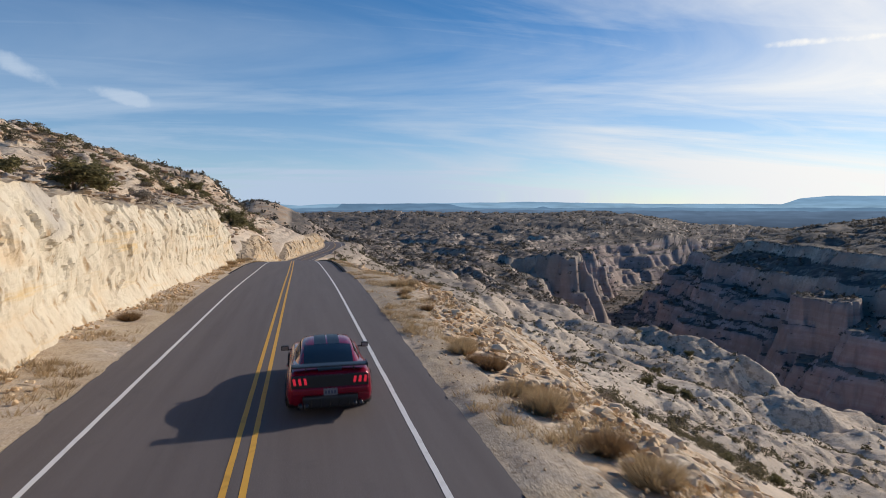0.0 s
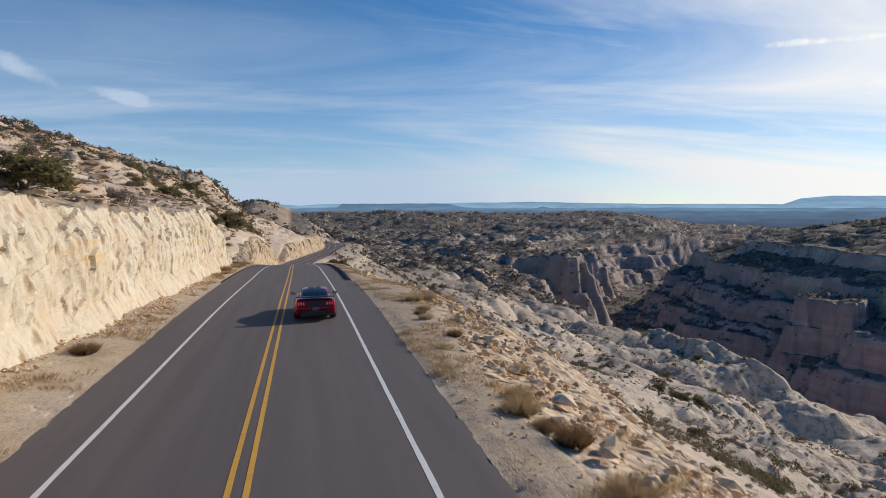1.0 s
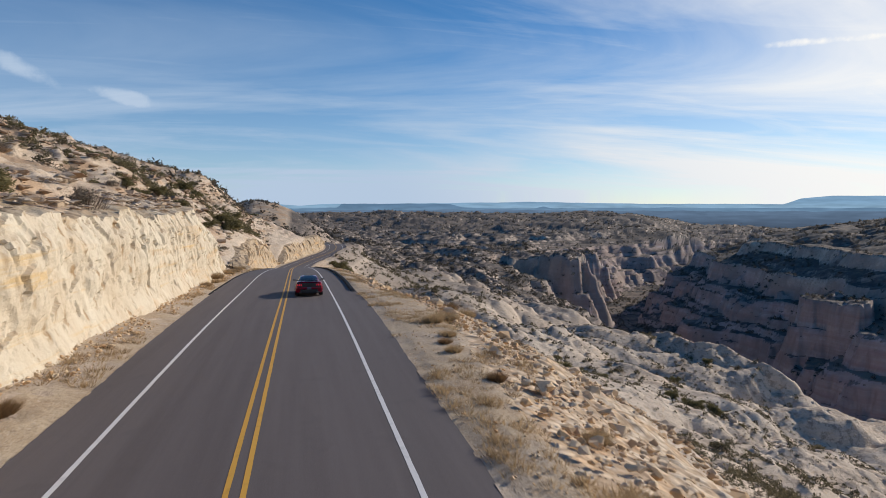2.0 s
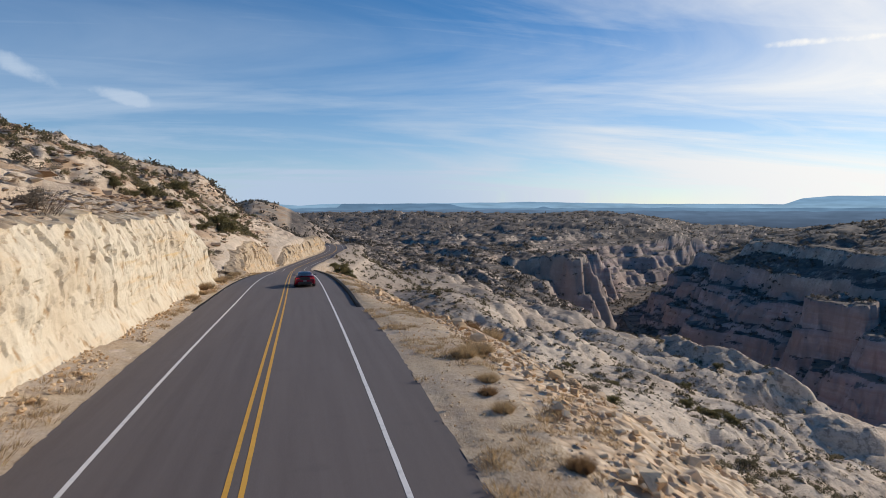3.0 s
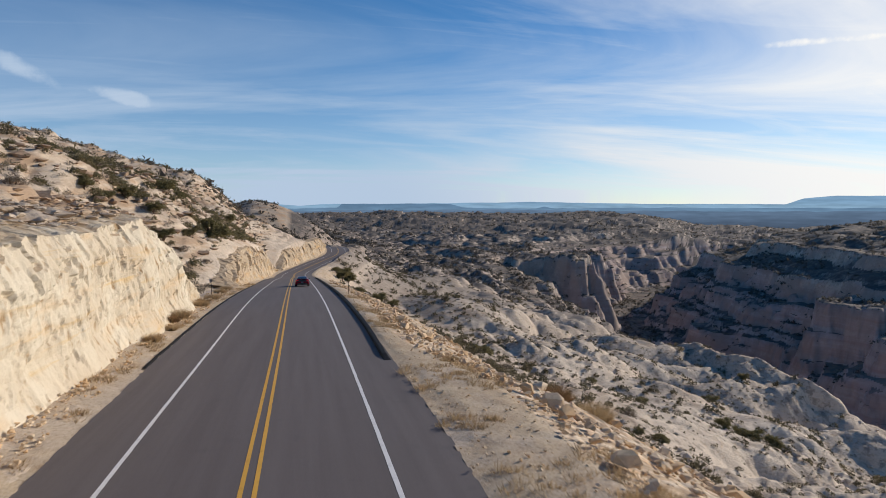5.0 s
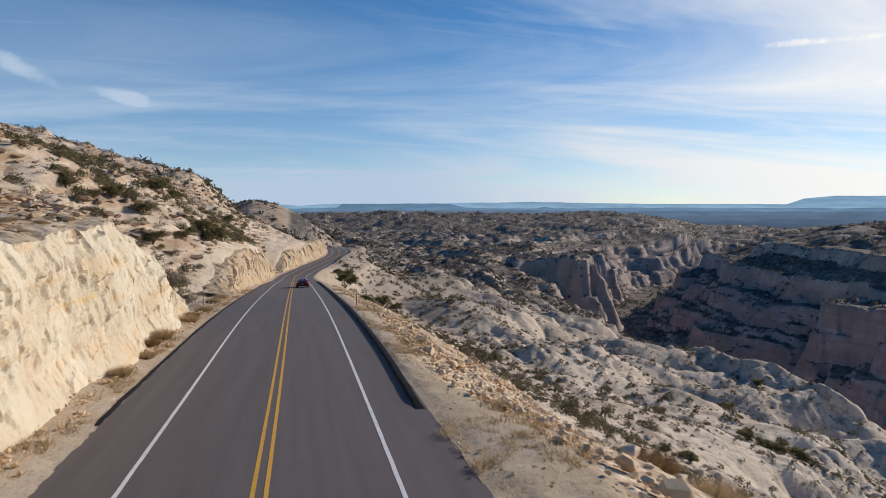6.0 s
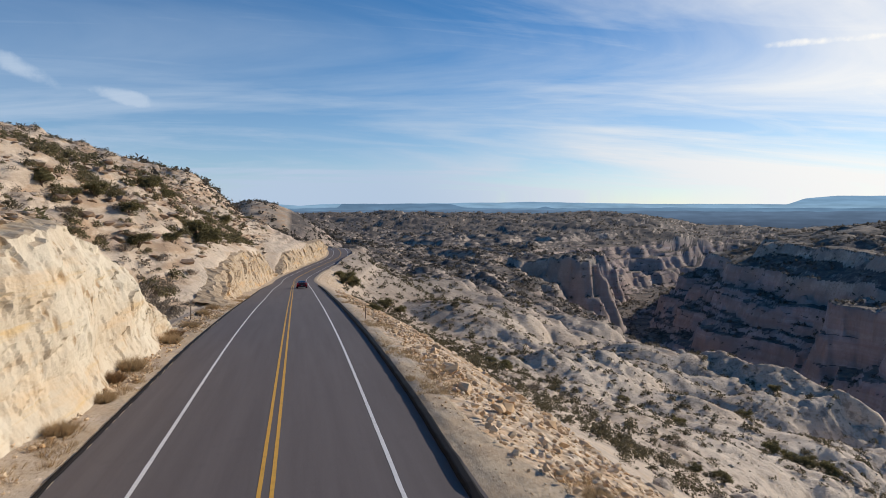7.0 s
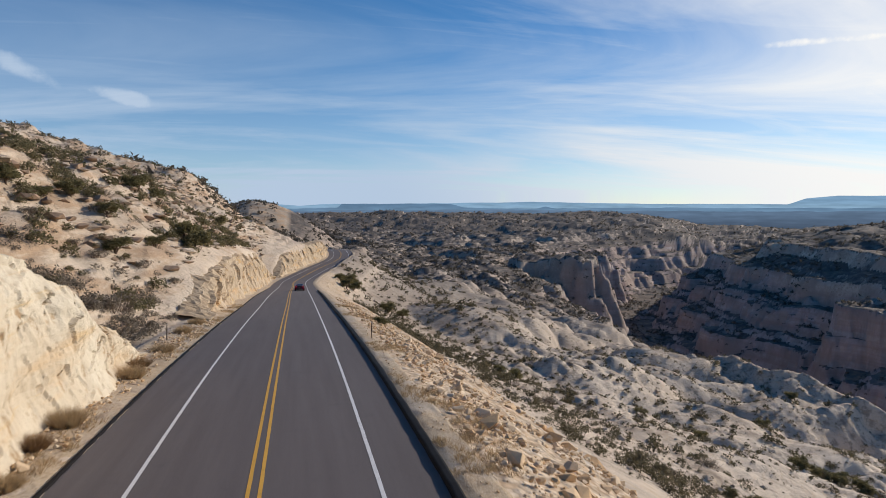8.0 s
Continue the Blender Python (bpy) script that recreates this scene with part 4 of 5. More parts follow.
def rock_ledge(x, y):
    """Weathered beds that break out of the bank."""
    ledge = new("rock_ledge")
    z = float(land(np.array([x]), np.array([y]))[0])
    ledge.matrix_basis = pose(x, y, z, 0, 0, -20)
    for k in range(9):
        c, tri = SHAPES[k % 12]
        size = 2.3 - 0.12 * k
        me = raw_mesh("slab", c * np.array([1.0, 1.5, 0.42]) * size, tri, OCHRE)
        ob = new("slab", me)
        ob.parent = ledge
        ob.matrix_basis = pose(-0.9 + 0.25 * k, 1.5 * math.sin(k * 1.9), 0.45 - 0.24 * k, 4, 14, 12 * math.sin(k * 3.0))
    return tagged(ledge, "ochre ledge of broken sandstone beds on the bank", "rock ledge")


rock_ledge(17.4, 77.5)

# ---- plants ----


def leaf_cloud(cx, cy, cz, size, n, seed, leaf=0.24, tall=0.75, hollow=0.45):
    """Ragged crowns of many small leaf sprays."""
    rng = np.random.default_rng(seed)
    m = len(cx)
    d = rng.normal(size=(m, n, 3))
    d /= np.linalg.norm(d, axis=2, keepdims=True)
    d[:, :, 2] = np.abs(d[:, :, 2]) * 1.1 - 0.25
    rad = rng.uniform(hollow, 1.0, (m, n, 1)) * (1 + 0.35 * np.sin(d[:, :, :1] * 5 + rng.uniform(0, 6, (m, 1, 1))) * np.cos(d[:, :, 1:2] * 4))
    p = d * rad * 0.5
    p[:, :, 2] = p[:, :, 2] * tall * 1.6 + 0.20 * tall
    tri = rng.normal(size=(m, n, 3, 3)) * leaf * 0.5
    v = (p[:, :, None, :] + tri) * np.asarray(size)[:, None, None, None]
    v = v + np.stack([cx, cy, cz], 1)[:, None, None, :]
    co = v.reshape(-1, 3)
    return co, np.arange(len(co)).reshape(-1, 3)


JUNIPER = leaf_material("juniper_leaf", (0.140, 0.128, 0.054), (0.275, 0.232, 0.105))
JUNIPER_FAR = leaf_material("hill_juniper_leaf", (0.135, 0.122, 0.060), (0.25, 0.21, 0.11))
SAGE = leaf_material("sage_leaf", (0.19, 0.158, 0.118), (0.33, 0.275, 0.21))
SCRUB = leaf_material("scrub_leaf", (0.095, 0.088, 0.052), (0.190, 0.155, 0.092))
FAR_SCRUB = leaf_material("far_scrub_leaf", (0.072, 0.066, 0.054), (0.145, 0.125, 0.098))
DRY = leaf_material("dry_stem", (0.37, 0.25, 0.125), (0.56, 0.42, 0.25))
DRY_DARK = leaf_material("dark_dry_stem", (0.15, 0.085, 0.045), (0.34, 0.21, 0.10))
BARK = plain("juniper_bark", (0.16, 0.11, 0.075), 0.9)


def limb(bm, a, b, ra, rb, bend, rng, rings=6, sides=7):
    """A tapered, crooked branch."""
    a, b = Vector(a), Vector(b)
    last = None
    side = Vector((rng.normal(), rng.normal(), 0)) * bend
    for i in range(rings):
        t = i / (rings - 1)
        c = a.lerp(b, t) + side * math.sin(t * 3.1)
        r = ra + (rb - ra) * t
        ring = [bm.verts.new(c + Vector((math.cos(k * 6.283 / sides), math.sin(k * 6.283 / sides), 0)) * r) for k in range(sides)]
        if last:
            for k in range(sides):
                bm.faces.new((last[k], last[(k + 1) % sides], ring[(k + 1) % sides], ring[k]))
        last = ring


def juniper(seed):
    """A low juniper about one metre wide, to be scaled."""
    rng = np.random.default_rng(seed)
    tree = new("juniper_tree")
    bm = bmesh.new()
    limb(bm, (0, 0, -0.08), (0.04, 0.02, 0.34), 0.055, 0.03, 0.05, rng)
    tips = []
    for k in range(7):
        a = k * 0.9 + rng.uniform(-0.3, 0.3)
        tip = (math.cos(a) * rng.uniform(0.18, 0.36), math.sin(a) * rng.uniform(0.18, 0.36), rng.uniform(0.28, 0.72))
        limb(bm, (0.02, 0.01, rng.uniform(0.02, 0.2)), tip, 0.026, 0.007, 0.05, rng, 5, 5)
        tips.append(tip)
    part("trunk", bm, BARK, tree, "twisted grey-brown trunk and limbs", True)
    c = np.array(tips + [(0.0, 0.0, 0.62), (0.12, -0.1, 0.5), (-0.14, 0.08, 0.48)])
    co, tri = leaf_cloud(c[:, 0], c[:, 1], c[:, 2] - 0.12, rng.uniform(0.36, 0.58, len(c)), 400, seed + 5, 0.115, 0.8, 0.2)
    crown = new("crown", raw_mesh("crown", co, tri, JUNIPER))
    crown.parent = tree
    tagged(crown, "dense dark olive foliage")
    return tagged(tree, "dark olive juniper growing out of bare sandstone", "tree", "junipers on the slopes")


def tuft(n, seed, spread, tall, width, lean=0.55):
    """Upright thin stems fanning out from one root."""
    rng = np.random.default_rng(seed)
    a, r = rng.uniform(0, 6.283, n), rng.uniform(0, 1, n) ** 0.6
    root = np.stack([np.cos(a) * r * spread * 0.4, np.sin(a) * r * spread * 0.4, np.full(n, -0.04)], 1)
    out = np.stack([np.cos(a + rng.normal(0, 0.5, n)), np.sin(a + rng.normal(0, 0.5, n)), np.zeros(n)], 1)
    h = tall * rng.uniform(0.45, 1, n) * (1 - 0.35 * r)
    top = root + out * (h * lean * (0.25 + r))[:, None] + np.array([0, 0, 1]) * h[:, None]
    b = np.stack([-np.sin(a * 3), np.cos(a * 3), np.zeros(n)], 1) * width
    co = np.stack([root - b, root + b, top + 0.4 * b], 1).reshape(-1, 3)
    return co, np.arange(n * 3).reshape(-1, 3)


def low_shrub(name, seed, material, stem_label, label, category, group, stems=360, leaves=0, leaf_mat=None):
    rng = np.random.default_rng(seed)
    bush = new(name)
    co, tri = tuft(stems, seed, 0.95, 0.85, 0.0055, 0.6)
    wood = new("brushwood", raw_mesh("brushwood", co, tri, material))
    wood.parent = bush
    tagged(wood, stem_label)
    if leaves:
        c = rng.normal(0, 0.17, (9, 3))
        co, tri = leaf_cloud(c[:, 0], c[:, 1], np.abs(c[:, 2]) * 0.7 + 0.06, rng.uniform(0.34, 0.55, 9), leaves, seed + 2, 0.12, 0.75, 0.3)
        crown = new("foliage", raw_mesh("foliage", co, tri, leaf_mat))
        crown.parent = bush
    return tagged(bush, label, category, group)


def plant(kinds, places, lift=0.0):
    for i, (x, y, w) in enumerate(places):
        z = float(land(np.array([x]), np.array([y]))[0]) + lift
        k = kinds[i % len(kinds)]
        h = w * (0.72 + 0.15 * math.sin(i * 2.4))
        m = pose(x, y, z - 0.02, 0, 0, 97 * i + 31)
        if not k.get("set"):
            k["set"] = 1
            ob = k
            ob.matrix_basis = m
        else:
            ob = copy_thing(k, m)
        ob.scale = (w, w, h)


JUNIPERS = [juniper(501 + i) for i in range(4)]
plant(JUNIPERS, ((-10.6, 27.5, 1.7), (-13.2, 78, 3.5), (-15.6, 84, 2.5), (15.8, 238, 4.8), (18.6, 244, 5.4), (-9.2, 31.8, 3.2), (-9.9, 36.5, 1.9), (-16.0, 114, 3.4), (-11.8, 133, 4.2), (-13.3, 135, 3.7), (-14.2, 122.5, 2.6), (-21.9, 146, 4.2), (-22.6, 162, 3.4), (-18.3, 120, 2.6),
                 (-21.8, 120.2, 2.9), (-23.2, 117, 2.4), (-25.1, 114, 2.6), (-19.2, 215, 5.5), (17.6, 250, 6.4), (14.5, 246, 3.6), (9.0, 106, 1.6), (29, 238, 5.4), (34, 240, 4.6)))
plant(JUNIPERS, ((42.4, 160, 3.4), (46, 168, 3.5), (66, 151, 3.0), (78, 149, 3.0), (53, 111, 1.9), (56, 110.8, 1.4), (124, 183, 4.1), (150, 200, 4.4), (97, 140, 4.2), (44, 172, 3.1), (96, 135, 4.8), (92, 139, 3.7),
                 (56, 109, 2.4), (15.6, 23.5, 0.9), (17.6, 25.8, 0.9), (36, 41.5, 1.4), (99, 132, 4.1), (17, 44.2, 1.1), (21.5, 48.8, 0.9), (44, 44.5, 1.6), (27, 62, 1.2), (31, 78, 1.5)))
SAGES = [low_shrub("sagebrush", 601 + i, BARK, "grey-brown twigs", "grey-olive sagebrush rooted among sandstone slabs", "shrub", "sagebrush on the slopes", 160, 60, SAGE) for i in range(3)]
plant(SAGES, ((-12.1, 32.1, 1.5), (-9.6, 46.1, 2.3), (-21.9, 128, 4.2), (-21.6, 64.7, 1.9), (-22.4, 112.7, 1.6), (-21.5, 109, 2.0), (-18.7, 111, 1.8), (-16.4, 109.4, 2.3), (-13.6, 113.2, 1.9), (-10.8, 114.4, 1.6),
              (-10.9, 99, 2.1), (-12.9, 101.6, 3.2), (-11.6, 95, 2.4), (-14.5, 97, 2.8), (-13, 91, 2.2), (-10.2, 39, 1.4), (-12.5, 54, 1.8), (-11, 60, 1.3), (-15, 70, 1.8)))
plant(SAGES, ((39.6, 136, 3.4), (75, 172, 4.2), (44, 110, 2.0), (59, 160, 3.4), (46, 138, 2.4), (130, 182, 5), (36, 84, 2), (52, 99, 1.8), (57, 120, 3), (16.5, 31.8, 0.9), (22, 36.5, 1.0), (17, 28.5, 1.3), (11.4, 37.5, 1.0), (26, 52, 1.4)))
DRIES = [low_shrub("dry_bush", 701 + i, (DRY, DRY_DARK, DRY)[i], "brittle straw-coloured stems", ("straw-coloured dry bush on the gravel verge", "dark brown dead bush on the gravel verge", "straw-coloured dry bush on the gravel verge")[i],
                   "bush", "dry bushes on the verges", 2200) for i in range(3)]
plant(DRIES, ((6.3, 18.6, 0.9), (6.7, 16.6, 0.85), (6.5, 14.0, 0.9), (6.6, 12.5, 1.0), (6.8, 10.0, 0.85), (6.9, 8.6, 1.0), (6.7, 19.8, 0.7), (6.4, 17.4, 0.6), (7.6, 39, 1.0), (8.6, 39.9, 1.0),
              (11.5, 52, 1.6), (12.3, 50, 1.4), (7.4, 35.3, 0.7), (6.9, 33.8, 0.55), (6.8, 32.1, 0.6), (8.2, 56.1, 0.7), (7.2, 28.3, 0.6), (8.3, 24, 0.7)), 0.03)
plant(DRIES, ((-6.6, 81.3, 1.4), (-6.8, 71.1, 1.0), (-6.7, 89.1, 1.3), (-7.1, 97.6, 1.2), (-6.1, 27.8, 0.9), (-6.3, 68.1, 0.9), (-6.7, 73.6, 1.2), (-6.9, 84, 1.3), (-6.4, 64.2, 0.9), (-7.2, 104, 1.2)), 0.05)


def grass(name, x, y, material, n, tall, label, seed, lift=0.03):
    rng = np.random.default_rng(seed)
    z = land(x, y) + lift
    cos = []
    for i in range(len(x)):
        c, _ = tuft(n, seed + i % 40, 0.6, tall * rng.uniform(0.5, 1.2), 0.012, 0.8)
        cos.append(c + (x[i], y[i], z[i]))
    co = np.concatenate(cos)
    return tagged(new(name, raw_mesh(name, co, np.arange(len(co)).reshape(-1, 3), material)), label, "grass", kind="stuff")


x, y, s = bank(3200, 4.9, 9.4, 0, 125, 0, 1, 1, 51)
keep = (fbm(x, y, 5, 2, 53) > 0.08) & (x > right_edge(y) + np.where(y > 54, 0.4, 0.1))
grass("verge_grass", x[keep], y[keep], DRY, 42, 0.26, "dry straw-coloured grass tufts on the verge", 800)
x, y, s = bank(1700, -6.9, -4.6, -5, 130, 0, 1, 1, 55)
keep = (fbm(x, y, 5, 2, 57) > 0.0) & (x < left_edge(y) - 0.15)
grass("hillside_grass", x[keep], y[keep], DRY, 30, 0.30, "dry tan grass along the foot of the cut", 860, 0.05)


def brush(name, x, y, lo, hi, n, material, label, seed, leaf=0.3, power=2.0):
    """Many shrubs in one: those close to the road carry finer sprays."""
    rng = np.random.default_rng(seed)
    s = lo + (hi - lo) * rng.uniform(0, 1, len(x)) ** power
    z = land(x, y)
    away = np.hypot(x, np.maximum(y - 50, 0))
    cos = []
    for a, b, more, small in ((0, 45, 12, 0.25), (45, 90, 7, 0.35), (90, 160, 3, 0.55), (160, 420, 1.8, 0.6), (420, 9999, 1, 1)):
        k = (away >= a) & (away < b)
        if k.any():
            cos.append(leaf_cloud(x[k], y[k], z[k], s[k], int(n * more), seed + a, leaf * small, 0.7)[0])
    co = np.concatenate(cos)
    tri = np.arange(len(co)).reshape(-1, 3)
    return tagged(new(name, raw_mesh(name, co, tri, material)), label, "scrub", kind="stuff")


x, y = scatter(4600, 26, 250, 25, 380, 61, 45, 0.0, 22)
brush("slope_scrub", x, y, 0.5, 3.0, 32, SCRUB, "dark low scrub dotted over the slickrock", 62)
x, y = scatter(5200, 22, 150, 22, 270, 81, 30, 0.0, 20)
brush("slope_brush", x, y, 0.3, 1.7, 17, SCRUB, "small dark shrubs in the joints of the slickrock", 82)
x, y = scatter(3800, -170, -9.5, 80, 440, 63, 40, -0.03, 11)
brush("hill_scrub", x, y, 0.5, 2.7, 30, SCRUB, "dark junipers and scrub on the hillside", 64)
x, y = scatter(11000, -110, -10.5, 85, 330, 71, 22, -0.12, 11)
brush("hill_brush", x, y, 0.3, 1.5, 13, SAGE, "grey-brown low brush on the hillside", 72)
x, y = scatter(450, -40, -9.6, 8, 78, 65, 18, 0.0, 10)
brush("clifftop_scrub", x, y, 0.35, 1.4, 26, SAGE, "grey low scrub above the rock cut", 66)
x, y = scatter(330, -22, -9.4, 84, 110, 93, 12, -0.3, 9)
brush("gully_brush", x, y, 0.5, 1.7, 24, SAGE, "grey-brown leafless brush filling the gully behind the cut", 94)
x, y = scatter(2600, -64, -10.5, 96, 320, 95, 26, -0.22, 11)
brush("hillside_junipers", x, y, 0.6, 2.5, 34, JUNIPER_FAR, "olive junipers crowded on the lower hillside", 96)
x, y = scatter(3500, 24, 150, 24, 240, 97, 30, -0.4, 20)
brush("slope_dots", x, y, 0.4, 1.9, 26, SCRUB, "dark rounded shrubs spaced over the bare rock", 98)
x, y = scatter(700, 14, 62, 150, 330, 99, 24, -0.2, 8)
brush("bend_scrub", x, y, 0.8, 3.0, 30, SCRUB, "dark scrub below the bend of the road", 100)
x, y = scatter(620, -230, -34, 300, 470, 91, 40, -0.1, 30)
brush("crest_trees", x, y, 2.0, 4.6, 30, SCRUB, "dark junipers in a row along the crest of the hill", 92)
x, y = scatter(26000, -150, 900, 300, 1150, 67, 90, -0.08, 14)
brush("plateau_scrub", x, y, 1.5, 5.5, 12, FAR_SCRUB, "dark pinyon and juniper scrub over the tableland", 68, 0.42)
x, y = scatter(13000, -500, 2100, 900, 2650, 69, 160, -0.12, 14)
brush("far_scrub", x, y, 3.5, 9, 7, FAR_SCRUB, "distant dark woodland on the tableland", 70, 0.5)

# ---- the car ----
RED = plain("red_paint", (0.23, 0.006, 0.024), 0.14, 0.25, 0.1, 3.0)
BLACK = plain("satin_black", (0.014, 0.014, 0.016), 0.4, 0.0, 0.2)
GLASS = plain("dark_glass", (0.010, 0.012, 0.014), 0.06, 0.0, 0.1)
TYRE = plain("tyre_rubber", (0.018, 0.018, 0.018), 0.85)
RIM = plain("dark_alloy", (0.08, 0.08, 0.085), 0.35, 0.9)
CHROME = plain("bright_steel", (0.30, 0.30, 0.31), 0.3, 1.0)
PLATE = plain("plate_white", (0.16, 0.16, 0.18), 0.5)
INK = plain("plate_ink", (0.05, 0.06, 0.10), 0.6)


def lamp_material():
    m = Mat("tail_lamp", 0.2)
    m.colour((0.45, 0.01, 0.02))
    m.b.inputs["Emission Color"].default_value = (1.0, 0.04, 0.08, 1)
    m.b.inputs["Emission Strength"].default_value = 0.38
    return m.m


LAMP = lamp_material()
STATIONS = np.array([0, 0.06, 0.2, 0.5, 0.95, 1.4, 2.0, 2.6, 3.2, 3.75, 4.2, 4.6, 4.78])
HALF_W = np.array([0.84, 0.89, 0.925, 0.955, 0.97, 0.955, 0.935, 0.935, 0.945, 0.96, 0.94, 0.85, 0.70])
DECK = np.array([0.90, 0.99, 1.02, 1.03, 1.02, 1.0, 0.98, 0.96, 0.95, 0.92, 0.87, 0.78, 0.66])
SILL = np.array([0.34, 0.28, 0.25, 0.22, 0.20, 0.18, 0.18, 0.18, 0.18, 0.18, 0.17, 0.18, 0.26])
ROOF_Y = np.array([0.38, 0.7, 1.1, 1.5, 1.9, 2.3, 2.6, 2.9, 3.2, 3.45])
ROOF_Z = np.array([1.02, 1.12, 1.235, 1.32, 1.365, 1.37, 1.34, 1.23, 1.08, 0.945])
ROOF_TOP = np.array([0.60, 0.61, 0.61, 0.60, 0.595, 0.595, 0.59, 0.61, 0.64, 0.66])
ROOF_BASE = np.array([0.68, 0.70, 0.76, 0.78, 0.785, 0.785, 0.785, 0.78, 0.76, 0.70])


def roof_point(y, u, out=0.0):
    """A point of the cabin's skin; u runs from -1 at one belt line over the roof to 1."""
    z, top, base = np.interp(y, ROOF_Y, ROOF_Z), np.interp(y, ROOF_Y, ROOF_TOP), np.interp(y, ROOF_Y, ROOF_BASE)
    belt = min(np.interp(y, STATIONS, DECK) - 0.03, z - 0.01)
    a, sg = abs(u), (1 if u >= 0 else -1)
    if a < 0.6:
        q = a / 0.6
        return Vector((sg * (top * q), y, z - 0.045 * q ** 3 + out))
    q = (a - 0.6) / 0.4
    return Vector((sg * (top + (base - top) * q + out), y, z - 0.045 + (belt - z + 0.045) * q + out * 0.4))


def panel(bm, fn, ys, us):
    rows = [[bm.verts.new(fn(y, u)) for u in us] for y in ys]
    for a, b in zip(rows, rows[1:]):
        for i in range(len(us) - 1):
            bm.faces.new((a[i], a[i + 1], b[i + 1], b[i]))
    return bm


def body_point(y, u, out=0.0):
    w, d = np.interp(y, STATIONS, HALF_W), np.interp(y, STATIONS, DECK)
    return Vector((u * w * 0.8, y, d + 0.02 * (1 - u * u) + out))


def disc(bm, x, y, z, r, depth, sides=28):
    m = Matrix.Translation((x, y, z)) @ Matrix.Rotation(math.pi / 2, 4, "Y")
    bmesh.ops.create_cone(bm, cap_ends=True, segments=sides, radius1=r, radius2=r, depth=depth, matrix=m)


def build_car():
    car = new("sports_coupe")
    tagged(car, "dark red sports coupe with black stripes driving away", "car")
    bm = bmesh.new()
    rows = []
    for y, w, d, s in zip(STATIONS, HALF_W, DECK, SILL):
        half = [(0.80 * w, s), (0.965 * w, s + 0.05), (0.995 * w, s + 0.16), (w, 0.5 + 0.1 * (s - 0.2)), (0.985 * w, 0.68 * (d / 1.0)), (0.955 * w, 0.84 * d), (0.90 * w, 0.955 * d), (0.80 * w, d), (0.4 * w, d + 0.017)]
        ring = [(-x, z) for x, z in half] + [(0, d + 0.02)] + [(x, z) for x, z in reversed(half)]
        rows.append([bm.verts.new((x, y, z)) for x, z in ring])
    for a, b in zip(rows, rows[1:]):
        for i in range(len(a)):
            j = (i + 1) % len(a)
            bm.faces.new((a[i], a[j], b[j], b[i]))
    bm.faces.new(rows[0][::-1])
    bm.faces.new(rows[-1])
    bmesh.ops.recalc_face_normals(bm, faces=bm.faces)
    body = part("body", bm, RED, car, "dark red painted body", True)
    bm = panel(bmesh.new(), roof_point, ROOF_Y, np.linspace(-1, 1, 15))
    part("cabin", bm, RED, car, "red roof and pillars", True)
    bm = panel(bmesh.new(), lambda y, u: roof_point(y, u, 0.007), np.linspace(0.46, 1.5, 8), np.linspace(-0.55, 0.55, 9))
    part("rear_window", bm, GLASS, car, "dark rear window", True)
    bm = panel(bmesh.new(), lambda y, u: roof_point(y, u, 0.007), np.linspace(2.62, 3.4, 6), np.linspace(-0.57, 0.57, 9))
    part("windscreen", bm, GLASS, car, "dark windscreen", True)
    for sg in (-1, 1):
        bm = panel(bmesh.new(), lambda y, u: roof_point(y, sg * u, 0.007), np.linspace(1.25, 3.0, 8), np.linspace(0.67, 0.97, 4))
        part("side_window", bm, GLASS, car, "dark side window", True)
        bm = panel(bmesh.new(), lambda y, u: roof_point(y, u, 0.005), np.linspace(1.52, 2.6, 7), np.linspace(sg * 0.022, sg * 0.30, 4))
        part("roof_stripe", bm, BLACK, car, "black racing stripe", True)
        bm = panel(bmesh.new(), lambda y, u: body_point(y, u, 0.006), np.linspace(3.5, 4.75, 8), np.linspace(sg * 0.05, sg * 0.36, 4))
        part("bonnet_stripe", bm, BLACK, car, "black racing stripe", True)
    bm = panel(bmesh.new(), lambda y, u: body_point(y, u, 0.006), np.linspace(0.07, 0.36, 4), np.linspace(-0.36, 0.36, 7))
    part("boot_stripe", bm, BLACK, car, "black racing stripe", True)
    bm = box(bmesh.new(), 0, -0.012, 0.80, 1.66, 0.05, 0.29, 0.02)
    part("tail_panel", bm, BLACK, car, "gloss black panel between the lamps")
    bm = box(bmesh.new(), 0, -0.02, 0.60, 1.66, 0.10, 0.16, 0.04)
    part("bumper", bm, RED, car, "red rear bumper", True)
    bm = box(bmesh.new(), 0, 0.0, 0.37, 1.2, 0.18, 0.26, 0.05)
    diff = part("diffuser", bm, BLACK, car, "black lower diffuser")
    for k in range(5):
        part("fin", box(bmesh.new(), -0.4 + 0.2 * k, -0.1, 0.33, 0.015, 0.1, 0.16, 0.004), BLACK, diff)
    for sg in (-1, 1):
        for k in range(3):
            bm = box(bmesh.new(), sg * (0.53 + 0.115 * k), -0.045, 0.825, 0.058, 0.04, 0.135, 0.012)
            for v in bm.verts:
                v.co.x += sg * (v.co.z - 0.81) * 0.18
            part("tail_lamp", bm, LAMP, car, "glowing red vertical tail lamp")
        for k in range(2):
            bm = bmesh.new()
            m = Matrix.Translation((sg * (0.52 + 0.13 * k), -0.10, 0.31)) @ Matrix.Rotation(math.pi / 2, 4, "X")
            bmesh.ops.create_cone(bm, cap_ends=True, segments=18, radius1=0.052, radius2=0.052, depth=0.12, matrix=m)
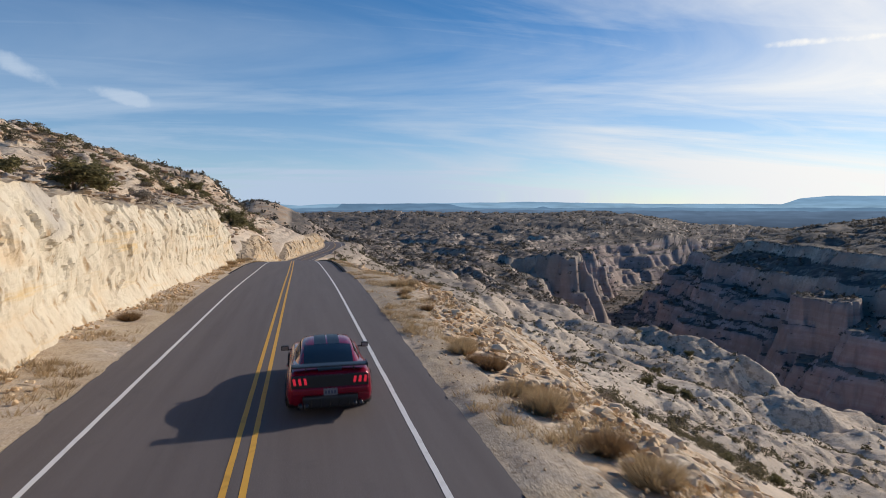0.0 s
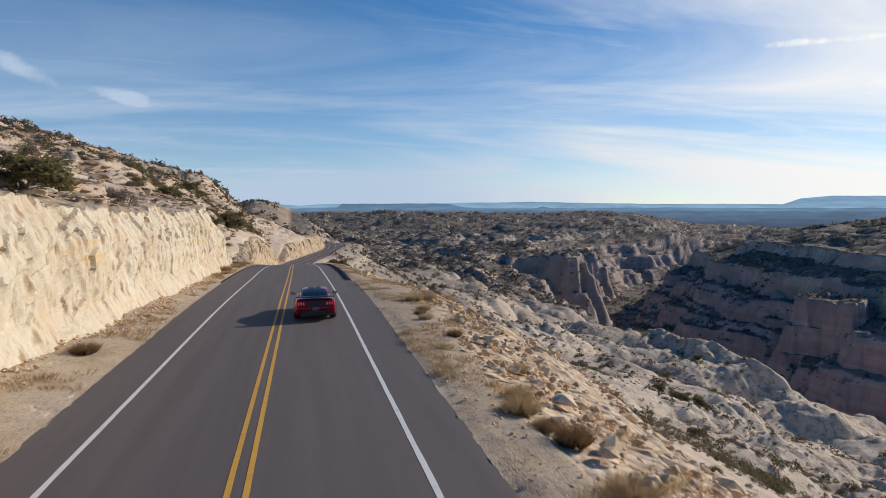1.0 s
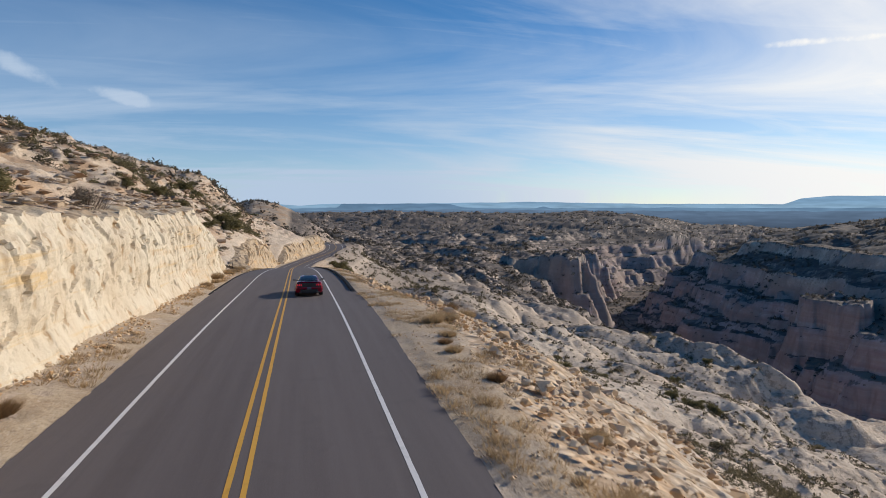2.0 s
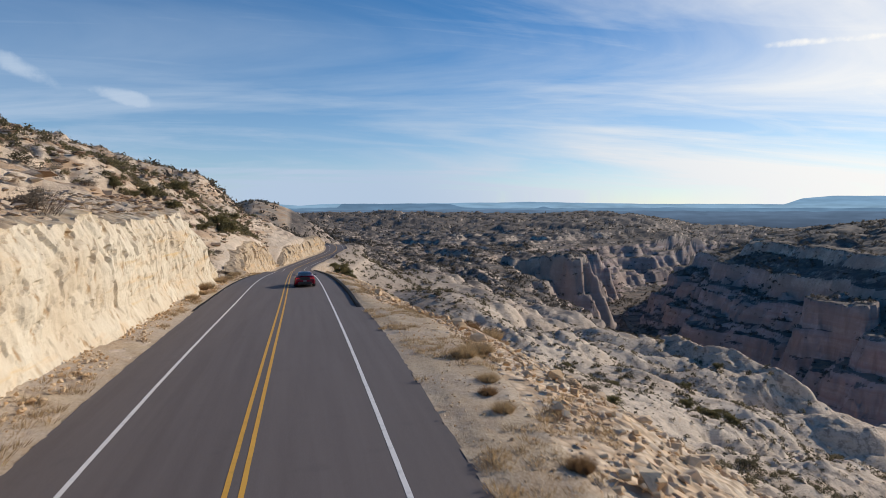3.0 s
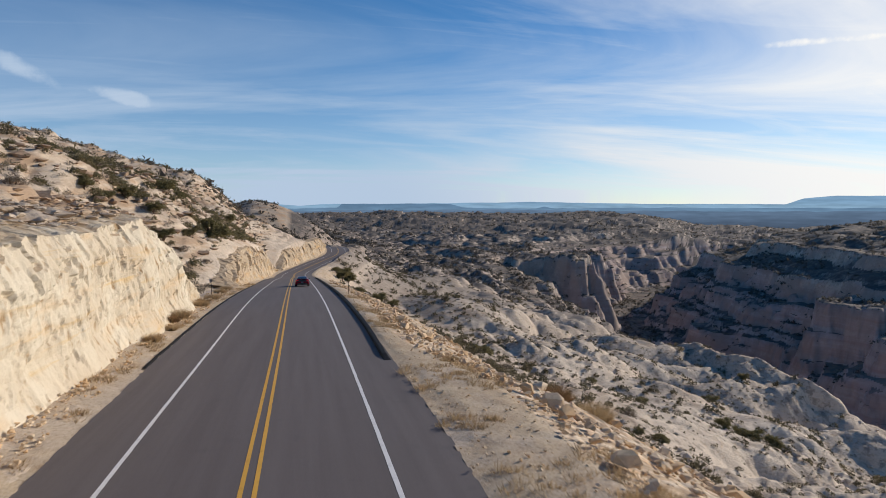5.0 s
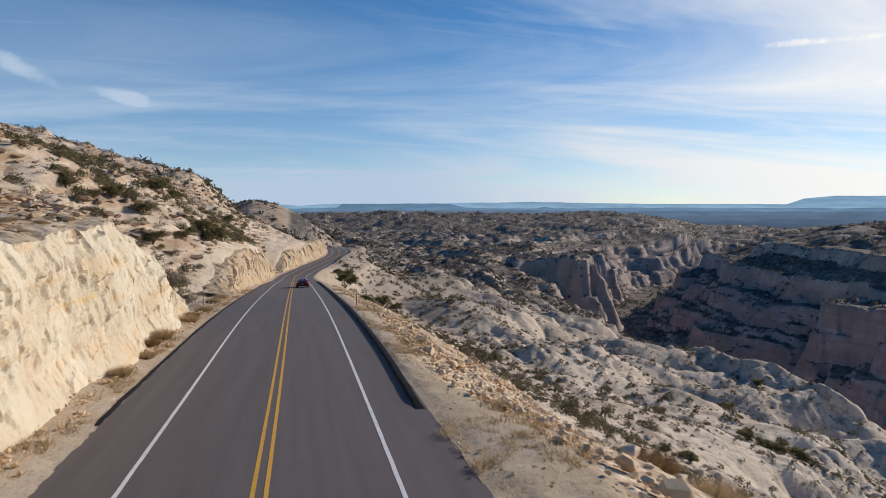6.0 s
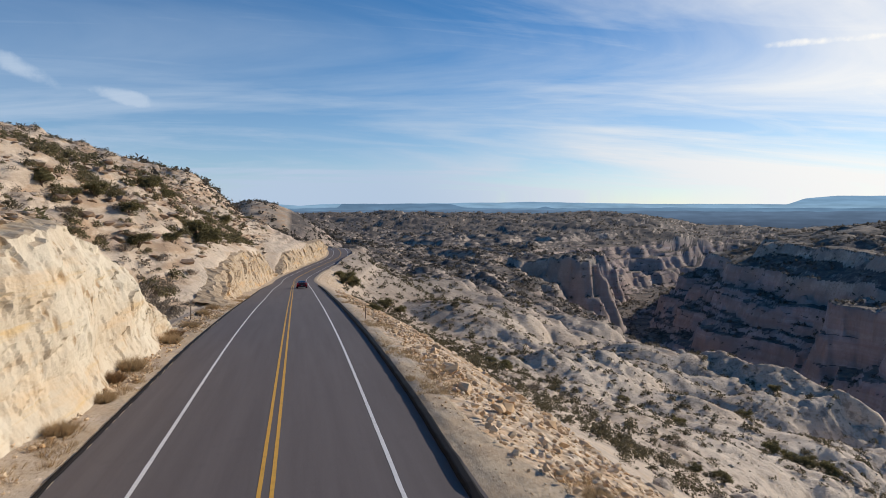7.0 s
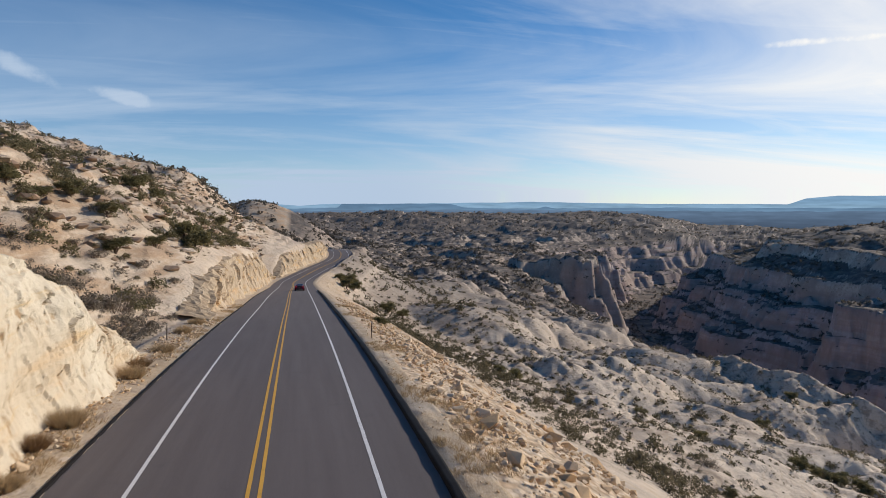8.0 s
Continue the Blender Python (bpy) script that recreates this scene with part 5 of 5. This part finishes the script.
            part("exhaust_tip", bm, RIM, car, "round dark exhaust tip", True)
        mir = part("mirror", box(bmesh.new(), sg * 1.03, 2.72, 1.02, 0.19, 0.11, 0.13, 0.035), BLACK, car, "black door mirror", True)
        part("mirror_glass", box(bmesh.new(), sg * 1.03, 2.661, 1.02, 0.15, 0.006, 0.09), CHROME, mir)
        part("mirror_arm", box(bmesh.new(), sg * 0.91, 2.73, 0.975, 0.14, 0.05, 0.03, 0.01), BLACK, mir)
        part("spoiler_upright", box(bmesh.new(), sg * 0.52, 0.16, 1.065, 0.03, 0.14, 0.10, 0.008), BLACK, car, "black spoiler upright")
        part("door_handle", box(bmesh.new(), sg * 0.955, 1.75, 0.80, 0.02, 0.2, 0.035, 0.008), RED, car)
        part("headlight", box(bmesh.new(), sg * 0.66, 4.62, 0.66, 0.30, 0.14, 0.10, 0.02), GLASS, car)
        part("side_skirt", box(bmesh.new(), sg * 0.93, 2.35, 0.21, 0.06, 2.0, 0.10, 0.02), BLACK, car)
        part("wheel_arch", panel(bmesh.new(), lambda y, u: Vector((sg * (0.965 + 0.012), 0.95 + math.cos(y) * (0.36 + u), 0.36 + math.sin(y) * (0.36 + u))), np.linspace(-0.1, 3.24, 15), (0.0, 0.05)), BLACK, car)
        part("wheel_arch", panel(bmesh.new(), lambda y, u: Vector((sg * (0.955 + 0.012), 3.72 + math.cos(y) * (0.36 + u), 0.36 + math.sin(y) * (0.36 + u))), np.linspace(-0.1, 3.24, 15), (0.0, 0.05)), BLACK, car)
    bm = bmesh.new()
    box(bm, 0, 0.13, 1.125, 1.62, 0.30, 0.035, 0.012)
    wing = part("rear_wing", bm, BLACK, car, "black rear wing", True)
    for sg in (-1, 1):
        part("end_plate", box(bmesh.new(), sg * 0.815, 0.13, 1.115, 0.02, 0.30, 0.11, 0.006), BLACK, wing)
    pl = part("number_plate", box(bmesh.new(), 0, -0.085, 0.585, 0.30, 0.02, 0.15, 0.004), PLATE, car, "pale rear number plate")
    for k in range(4):
        part("plate_bar", box(bmesh.new(), -0.1 + 0.065 * k, -0.098, 0.585, 0.04, 0.006, 0.07), INK, pl)
    wheels = []
    for y, wx in ((0.95, 0.82), (3.72, 0.82)):
        for sg in (-1, 1):
            wheel = new("wheel")
            wheel.parent = car
            bm = bmesh.new()
            disc(bm, 0, 0, 0, 0.35, 0.30)
            bmesh.ops.bevel(bm, geom=[e for e in bm.edges if e.is_boundary is False and len(e.link_faces) == 2 and abs(e.calc_face_angle(0)) > 1.2], offset=0.035, segments=2, affect="EDGES")
            part("tyre", bm, TYRE, wheel, "black tyre", True)
            bm = bmesh.new()
            disc(bm, sg * 0.142, 0, 0, 0.245, 0.03)
            disc(bm, sg * 0.158, 0, 0, 0.06, 0.03, 14)
            for k in range(10):
                m = Matrix.Rotation(k * 2 * math.pi / 10, 4, "X") @ Matrix.Translation((sg * 0.158, 0, 0.14)) @ Matrix.Diagonal((0.02, 0.035, 0.2, 1))
                bmesh.ops.create_cube(bm, size=1, matrix=m)
            part("rim", bm, RIM, wheel, "dark ten-spoke alloy rim")
            wheels.append((wheel, sg * wx, y))
    return car, wheels


coupe, coupe_wheels = build_car()


# ---- what moves ----


def motions():
    # the coupe keeps to its lane, drawing away down the hill
    ts = np.arange(0, 8.01, 0.25)
    ys = 12.9 + 20.2 * ts - 0.07 * ts ** 2
    rows = []
    for t, y in zip(ts, ys):
        s, c = road_lean(np.array([y + 2.4]))
        x = float(road_x(y)) + 1.68
        z0, z1 = float(road_z(y + 0.95)), float(road_z(y + 3.72))
        rows.append((float(t), pose(x, float(y), z0 - 0.95 * (z1 - z0) / 2.77 - 0.012, math.degrees(math.atan2(z1 - z0, 2.77)), 0, -math.degrees(math.asin(float(s[0]))))))
    walk(coupe, rows)
    # ten-spoke wheels roll forward
    for wheel, x, y in coupe_wheels:
        walk(wheel, [(k / 10, pose(x, y, 0.35, -80 * k)) for k in range(81)])


motions()
